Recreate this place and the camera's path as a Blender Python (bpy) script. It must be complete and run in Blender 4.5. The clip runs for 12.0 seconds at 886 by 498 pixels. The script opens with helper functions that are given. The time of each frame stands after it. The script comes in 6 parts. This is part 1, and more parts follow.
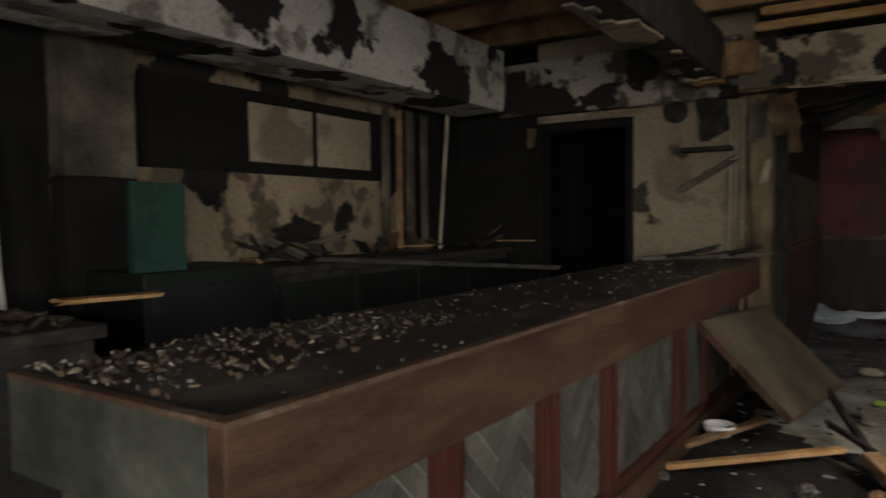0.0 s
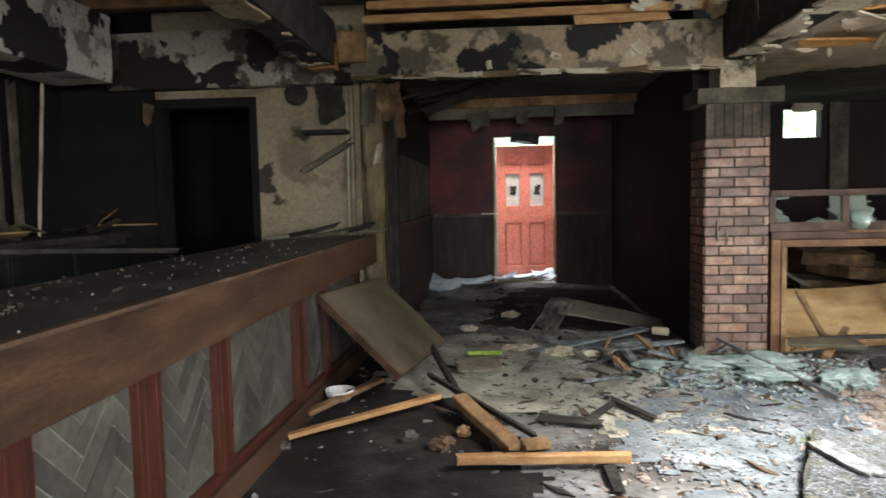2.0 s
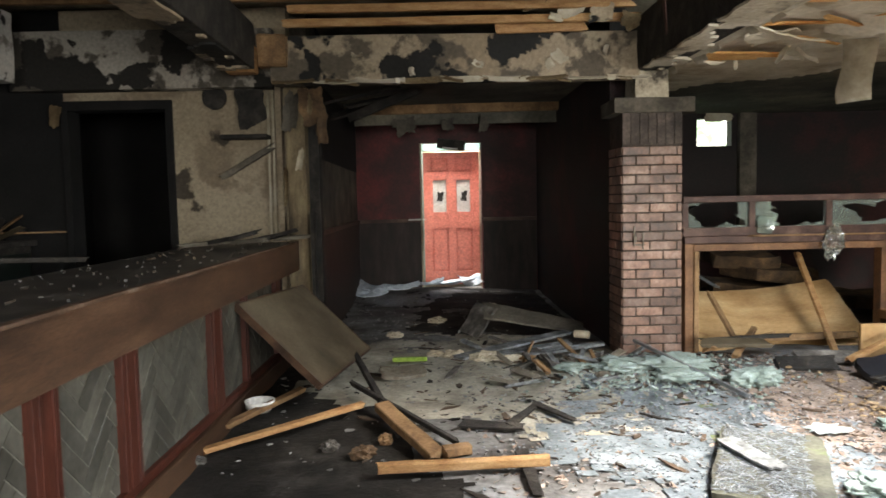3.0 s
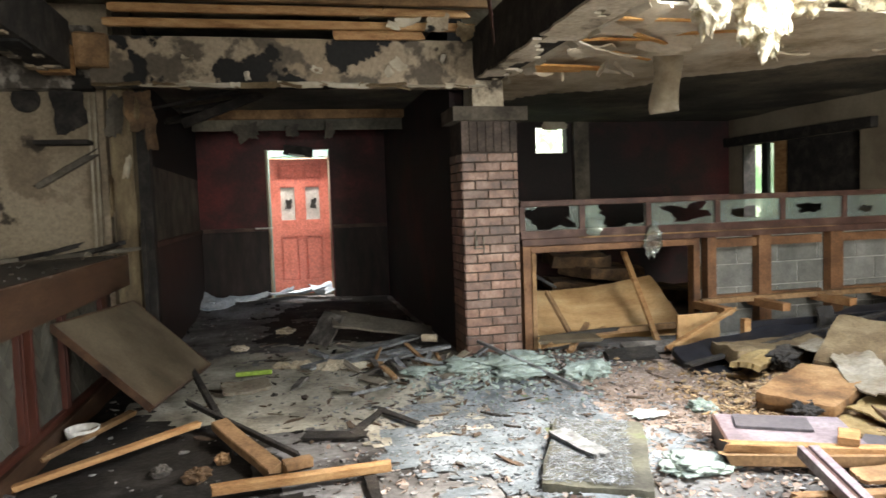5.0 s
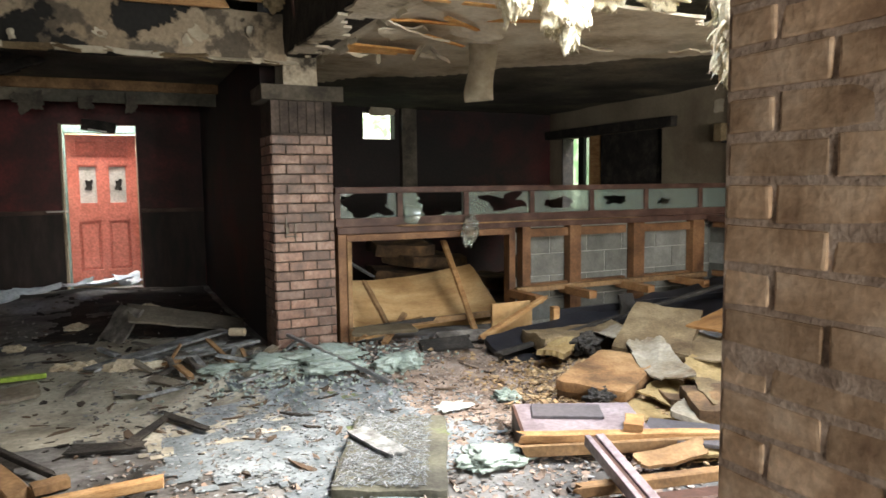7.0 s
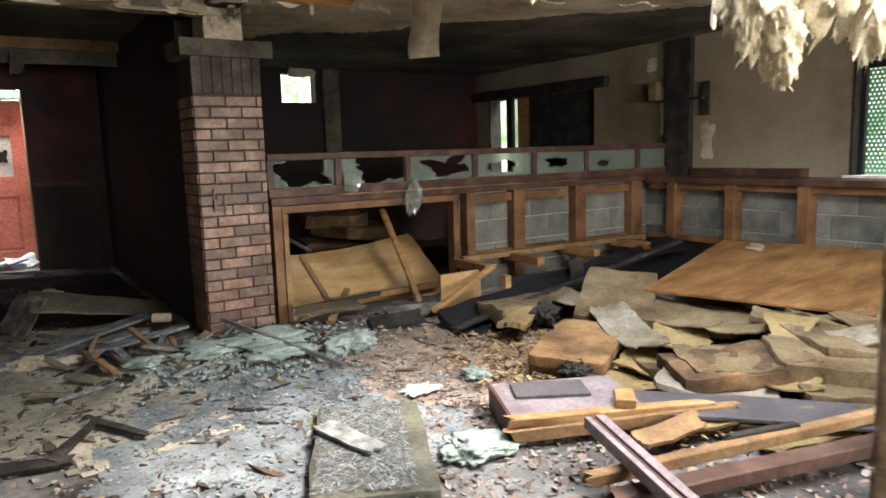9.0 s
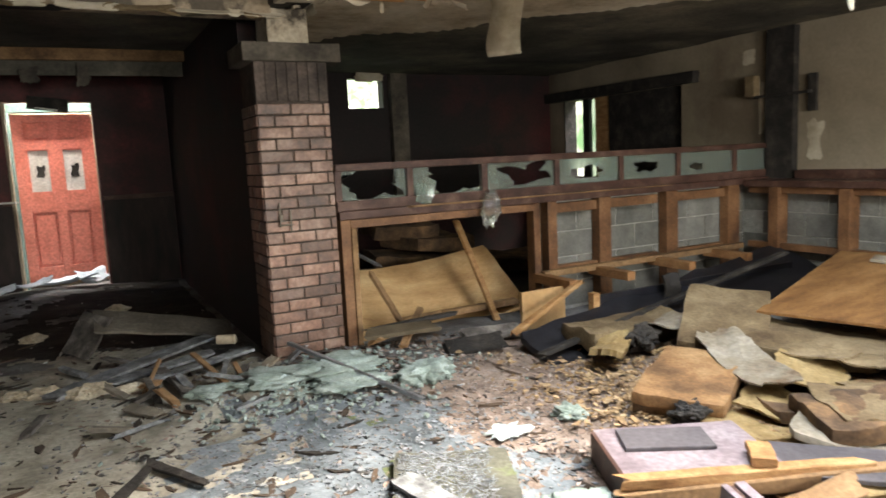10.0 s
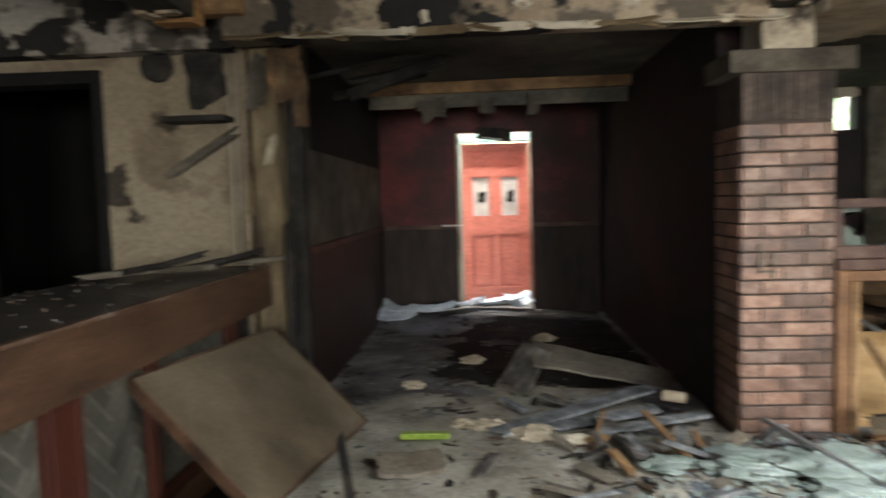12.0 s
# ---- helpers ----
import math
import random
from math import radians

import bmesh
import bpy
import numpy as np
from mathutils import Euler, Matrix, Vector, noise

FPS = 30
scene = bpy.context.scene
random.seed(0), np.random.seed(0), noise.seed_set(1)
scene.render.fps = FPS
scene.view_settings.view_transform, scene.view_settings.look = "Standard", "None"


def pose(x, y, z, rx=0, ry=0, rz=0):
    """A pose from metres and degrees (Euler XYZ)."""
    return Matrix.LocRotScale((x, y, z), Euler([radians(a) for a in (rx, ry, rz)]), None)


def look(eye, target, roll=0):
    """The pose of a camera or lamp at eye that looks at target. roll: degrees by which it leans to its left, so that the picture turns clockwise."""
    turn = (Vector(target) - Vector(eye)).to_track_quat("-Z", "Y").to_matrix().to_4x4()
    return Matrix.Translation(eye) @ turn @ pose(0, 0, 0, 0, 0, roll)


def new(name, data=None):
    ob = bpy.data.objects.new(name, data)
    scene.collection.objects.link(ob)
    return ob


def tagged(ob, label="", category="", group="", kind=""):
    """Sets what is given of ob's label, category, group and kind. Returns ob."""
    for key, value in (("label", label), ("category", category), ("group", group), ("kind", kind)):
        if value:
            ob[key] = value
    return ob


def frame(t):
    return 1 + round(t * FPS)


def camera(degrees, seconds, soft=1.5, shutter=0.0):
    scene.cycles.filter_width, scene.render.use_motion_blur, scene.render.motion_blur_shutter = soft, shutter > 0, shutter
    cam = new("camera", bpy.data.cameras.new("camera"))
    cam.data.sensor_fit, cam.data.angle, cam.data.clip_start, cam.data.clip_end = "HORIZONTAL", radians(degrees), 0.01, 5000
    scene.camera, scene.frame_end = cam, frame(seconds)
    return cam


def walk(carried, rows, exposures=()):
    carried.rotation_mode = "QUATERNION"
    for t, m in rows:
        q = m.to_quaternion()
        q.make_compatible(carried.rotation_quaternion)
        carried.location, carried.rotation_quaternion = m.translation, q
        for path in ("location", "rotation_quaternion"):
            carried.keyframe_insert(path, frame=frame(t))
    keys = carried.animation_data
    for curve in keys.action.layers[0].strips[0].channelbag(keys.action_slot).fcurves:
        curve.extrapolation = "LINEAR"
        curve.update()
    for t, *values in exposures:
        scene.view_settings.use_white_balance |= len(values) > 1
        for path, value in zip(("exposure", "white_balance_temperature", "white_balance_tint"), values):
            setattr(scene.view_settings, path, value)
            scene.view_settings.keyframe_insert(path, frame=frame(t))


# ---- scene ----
cam = camera(65.0, 12.0, soft=1.6, shutter=0.5)
PATH = [
    (0, (0.081, 0.164, 1.391), (-1.004, 1.841, 1.299), -0.6),
    (0.5, (0.113, 0.169, 1.387), (-0.707, 1.991, 1.286), -0.4),
    (1, (0.197, 0.15, 1.39), (-0.339, 2.073, 1.266), -0.5),
    (1.5, (0.228, 0.195, 1.362), (-0.073, 2.168, 1.223), -1.0),
    (2, (0.255, 0.202, 1.352), (0.096, 2.19, 1.201), -1.2),
    (2.5, (0.293, 0.202, 1.356), (0.24, 2.196, 1.208), -1.3),
    (3, (0.313, 0.216, 1.356), (0.351, 2.211, 1.217), -1.2),
    (5, (0.429, 0.206, 1.356), (0.867, 2.152, 1.224), -2.0),
    (5.5, (0.463, 0.201, 1.362), (1.006, 2.121, 1.225), -1.8),
    (6, (0.513, 0.211, 1.351), (1.178, 2.092, 1.201), -1.7),
    (6.5, (0.61, 0.275, 1.356), (1.399, 2.106, 1.191), -1.3),
    (7, (0.723, 0.351, 1.343), (1.582, 2.148, 1.164), -0.7),
    (9, (0.625, 0.816, 1.328), (1.708, 2.475, 1.05), -1.7),
    (9.5, (0.713, 1.077, 1.352), (1.755, 2.763, 1.083), -2.7),
    (10, (0.769, 1.261, 1.364), (1.695, 3.013, 1.101), -2.8),
    (10.5, (0.682, 1.43, 1.37), (1.547, 3.217, 1.131), -1.8),
    (11, (0.548, 1.634, 1.388), (1.298, 3.48, 1.215), -1.4),
    (11.5, (0.519, 1.841, 1.388), (0.888, 3.802, 1.244), -1.5),
    (12, (0.478, 1.982, 1.401), (0.366, 3.974, 1.259), -1.6),
]

EXPOSURES = [(0.0, 2.98, 7600, 13), (0.6, 3.36, 7400, 12), (1.5, 3.78, 7000, 10), (3.0, 3.93, 7200, 10), (5.0, 3.88, 7300, 11), (7.0, 3.73, 7400, 11), (9.0, 3.52, 7500, 12), (10.0, 3.72, 7500, 12), (11.0, 3.98, 7500, 12), (12.0, 4.1, 7200, 11)]
walk(cam, [(t, look(eye, target, roll)) for t, eye, target, roll in PATH], EXPOSURES)

# ---- world and light ----
world = bpy.data.worlds.new("sky")
scene.world = world
world.use_nodes = True
wn = world.node_tree
sky = wn.nodes.new("ShaderNodeTexSky")
sky.sky_type, sky.sun_disc = "NISHITA", False
SUN_UP, SUN_ROUND = radians(54), radians(112)
sky.sun_elevation, sky.sun_rotation = SUN_UP, SUN_ROUND
sky_back = wn.nodes["Background"]
wn.links.new(sky.outputs["Color"], sky_back.inputs["Color"])
sky_back.inputs["Strength"].default_value = 0.15

sun = new("sun", bpy.data.lights.new("sun", "SUN"))
sun.data.energy, sun.data.angle, sun.data.color = 0.9, radians(16), (1.0, 0.97, 0.93)
sun.matrix_world = look((0, 0, 10), (-math.sin(SUN_ROUND) * math.cos(SUN_UP), -math.cos(SUN_ROUND) * math.cos(SUN_UP), 10 - math.sin(SUN_UP)))


def south_fill(x0, x1, z0, z1, watts):
    """Added area lamp at an assumed, unseen window opening in the south wall, for the sky's light."""
    lamp = new("south_fill_lamp", bpy.data.lights.new("south_fill_lamp", "AREA"))
    lamp.data.shape, lamp.data.size, lamp.data.size_y = "RECTANGLE", x1 - x0, z1 - z0
    lamp.data.energy, lamp.data.color = watts, (0.93, 0.97, 1.0)
    lamp.matrix_world = look(((x0 + x1) / 2, -2.62, (z0 + z1) / 2), ((x0 + x1) / 2, 3, (z0 + z1) / 2 - 0.6))


# Unseen openings, assumed so that fill light can enter from the south.
ASSUMED_WINDOWS = [(0.2, 1.2, 1.0, 2.0), (2.8, 4.6, 1.0, 2.1)]
for w, watts in zip(ASSUMED_WINDOWS, (9.5, 26)):
    south_fill(*w, watts)
hole_light = new("ceiling_hole_daylight", bpy.data.lights.new("ceiling_hole_daylight", "AREA"))
hole_light.data.shape, hole_light.data.size, hole_light.data.size_y, hole_light.data.energy = "RECTANGLE", 1.7, 2.2, 26
hole_light.data.color = (0.84, 0.94, 1.0)
hole_light.matrix_world = look((3.3, 2.6, 2.98), (2.3, 3.7, 0))
lobby_light = new("lobby_daylight", bpy.data.lights.new("lobby_daylight", "AREA"))
lobby_light.data.shape, lobby_light.data.size, lobby_light.data.size_y, lobby_light.data.energy = "RECTANGLE", 1.4, 0.4, 25
lobby_light.data.color = (0.95, 0.98, 1.0)
lobby_light.matrix_world = look((0.65, 10.60, 3.0), (0.65, 10.70, 0))

# ---- materials ----


def material(name, stops, size=6.0, fine=60.0, rough=0.85, bump=0.4, metal=0.0, sharp=0.0, vary=0.0, stretch=(1, 1, 1), spec=0.3, depth=0.01, shift=0.0, grain_by=0.24, rugged=0.62):
    """stops: colours from low to high noise. size and fine: features per metre of the broad and the fine variation.
    sharp: 0 soft blotches to 1 hard-edged flakes. vary: how far each piece differs in brightness."""
    m = bpy.data.materials.new(name)
    m.use_nodes = True
    t = m.node_tree
    b = t.nodes["Principled BSDF"]
    geo = t.nodes.new("ShaderNodeNewGeometry")
    mp = t.nodes.new("ShaderNodeMapping")
    mp.inputs["Scale"].default_value = stretch
    t.links.new(geo.outputs["Position"], mp.inputs["Vector"])
    n1 = t.nodes.new("ShaderNodeTexNoise")
    n1.inputs["Scale"].default_value, n1.inputs["Detail"].default_value, n1.inputs["Roughness"].default_value = size, 8, rugged
    n2 = t.nodes.new("ShaderNodeTexNoise")
    n2.inputs["Scale"].default_value, n2.inputs["Detail"].default_value = fine, 4
    for n in (n1, n2):
        t.links.new(mp.outputs["Vector"], n.inputs["Vector"])
    ramp = t.nodes.new("ShaderNodeValToRGB")
    t.links.new(n1.outputs["Fac"], ramp.inputs["Fac"])
    e = ramp.color_ramp.elements
    half = 0.17 * (1 - 0.93 * sharp)
    spots = [0.5 - half + 2 * half * i / max(1, len(stops) - 1) for i in range(len(stops))]
    if sharp and len(stops) > 2:
        spots = [0.5 - half, 0.5 + half] + [0.5 + half + 0.2 * (i + 1) / (len(stops) - 2) for i in range(len(stops) - 2)]
    spots = [p + shift for p in spots]
    e[0].position, e[0].color = spots[0], (*stops[0], 1)
    e[1].position, e[1].color = spots[1] if len(stops) > 1 else 1, (*stops[min(1, len(stops) - 1)], 1)
    for i in range(2, len(stops)):
        k = e.new(spots[i])
        k.color = (*stops[i], 1)
    grain = t.nodes.new("ShaderNodeMapRange")
    grain.inputs["From Min"].default_value, grain.inputs["From Max"].default_value = 0.3, 0.7
    grain.inputs["To Min"].default_value, grain.inputs["To Max"].default_value = 1 - grain_by, 1 + 0.8 * grain_by
    t.links.new(n2.outputs["Fac"], grain.inputs["Value"])
    mul = t.nodes.new("ShaderNodeVectorMath")
    mul.operation = "SCALE"
    t.links.new(ramp.outputs["Color"], mul.inputs[0])
    last = grain.outputs["Result"]
    if vary:
        info = t.nodes.new("ShaderNodeObjectInfo")
        vr = t.nodes.new("ShaderNodeMapRange")
        vr.inputs["To Min"].default_value, vr.inputs["To Max"].default_value = 1 - vary, 1 + vary
        t.links.new(info.outputs["Random"], vr.inputs["Value"])
        mm = t.nodes.new("ShaderNodeMath")
        mm.operation = "MULTIPLY"
        t.links.new(vr.outputs["Result"], mm.inputs[0])
        t.links.new(last, mm.inputs[1])
        last = mm.outputs["Value"]
    t.links.new(last, mul.inputs["Scale"])
    t.links.new(mul.outputs["Vector"], b.inputs["Base Color"])
    b.inputs["Roughness"].default_value, b.inputs["Metallic"].default_value = rough, metal
    b.inputs["Specular IOR Level"].default_value = spec
    add = t.nodes.new("ShaderNodeMath")
    add.operation = "MULTIPLY_ADD"
    add.inputs[1].default_value = 0.35
    t.links.new(n2.outputs["Fac"], add.inputs[0])
    t.links.new(n1.outputs["Fac"], add.inputs[2])
    bp = t.nodes.new("ShaderNodeBump")
    bp.inputs["Strength"].default_value, bp.inputs["Distance"].default_value = bump, depth
    t.links.new(add.outputs["Value"], bp.inputs["Height"])
    t.links.new(bp.outputs["Normal"], b.inputs["Normal"])
    return m


def peel_material(name, base, pale, scorch, soot, size, burnt, scorched, rough=0.85):
    """Paint over plaster that has blistered: sound paint, a scorched layer below it and bare soot, each with hard flake edges.
    burnt and scorched: about what share of the surface is soot, and scorched."""
    m = bpy.data.materials.new(name)
    m.use_nodes = True
    t = m.node_tree
    b = t.nodes["Principled BSDF"]
    geo = t.nodes.new("ShaderNodeNewGeometry")

    def noise_at(scale, detail, rug, shift):
        mp = t.nodes.new("ShaderNodeMapping")
        mp.inputs["Location"].default_value = (shift, 2 * shift, -shift)
        n = t.nodes.new("ShaderNodeTexNoise")
        n.inputs["Scale"].default_value, n.inputs["Detail"].default_value, n.inputs["Roughness"].default_value = scale, detail, rug
        t.links.new(geo.outputs["Position"], mp.inputs["Vector"])
        t.links.new(mp.outputs["Vector"], n.inputs["Vector"])
        return n.outputs["Fac"]

    def step(value, edge, soft):
        r = t.nodes.new("ShaderNodeMapRange")
        r.inputs["From Min"].default_value, r.inputs["From Max"].default_value = edge + soft, edge - soft
        t.links.new(value, r.inputs["Value"])
        return r.outputs["Result"]

    def blend(fac, one, two):
        x = t.nodes.new("ShaderNodeMix")
        x.data_type = "RGBA"
        t.links.new(fac, x.inputs["Factor"])
        for side, slot in ((one, "A"), (two, "B")):
            spot = [i for i in x.inputs if i.name == slot and i.type == "RGBA"][0]
            if isinstance(side, tuple):
                spot.default_value = (*side, 1)
            else:
                t.links.new(side, spot)
        return [o for o in x.outputs if o.type == "RGBA"][0]
    soot_mask = step(noise_at(size, 8, 0.53, 3.1), 0.5 + (burnt - 0.5) * 0.42, 0.008)
    scorch_mask = step(noise_at(size * 1.5, 8, 0.56, 11.7), 0.5 + (scorched - 0.5) * 0.42, 0.025)
    tint = step(noise_at(size * 0.45, 5, 0.5, 5.3), 0.5, 0.12)
    grain = noise_at(38, 5, 0.6, 0)
    colour = blend(soot_mask, blend(scorch_mask, blend(tint, base, pale), scorch), soot)
    gain = t.nodes.new("ShaderNodeMapRange")
    gain.inputs["From Min"].default_value, gain.inputs["From Max"].default_value = 0.3, 0.7
    gain.inputs["To Min"].default_value, gain.inputs["To Max"].default_value = 0.76, 1.2
    t.links.new(grain, gain.inputs["Value"])
    mul = t.nodes.new("ShaderNodeVectorMath")
    mul.operation = "SCALE"
    t.links.new(colour, mul.inputs[0])
    t.links.new(gain.outputs["Result"], mul.inputs["Scale"])
    t.links.new(mul.outputs["Vector"], b.inputs["Base Color"])
    height = None
    for value, by in ((soot_mask, -1.0), (scorch_mask, -0.5), (grain, 0.35)):
        add = t.nodes.new("ShaderNodeMath")
        add.operation = "MULTIPLY_ADD"
        add.inputs[1].default_value = by
        t.links.new(value, add.inputs[0])
        if height:
            t.links.new(height, add.inputs[2])
        height = add.outputs["Value"]
    bp = t.nodes.new("ShaderNodeBump")
    bp.inputs["Strength"].default_value, bp.inputs["Distance"].default_value = 0.8, 0.008
    t.links.new(height, bp.inputs["Height"])
    t.links.new(bp.outputs["Normal"], b.inputs["Normal"])
    b.inputs["Roughness"].default_value, b.inputs["Specular IOR Level"].default_value = rough, 0.3
    return m


SOOT, CHAR = (0.012, 0.011, 0.010), (0.022, 0.019, 0.017)
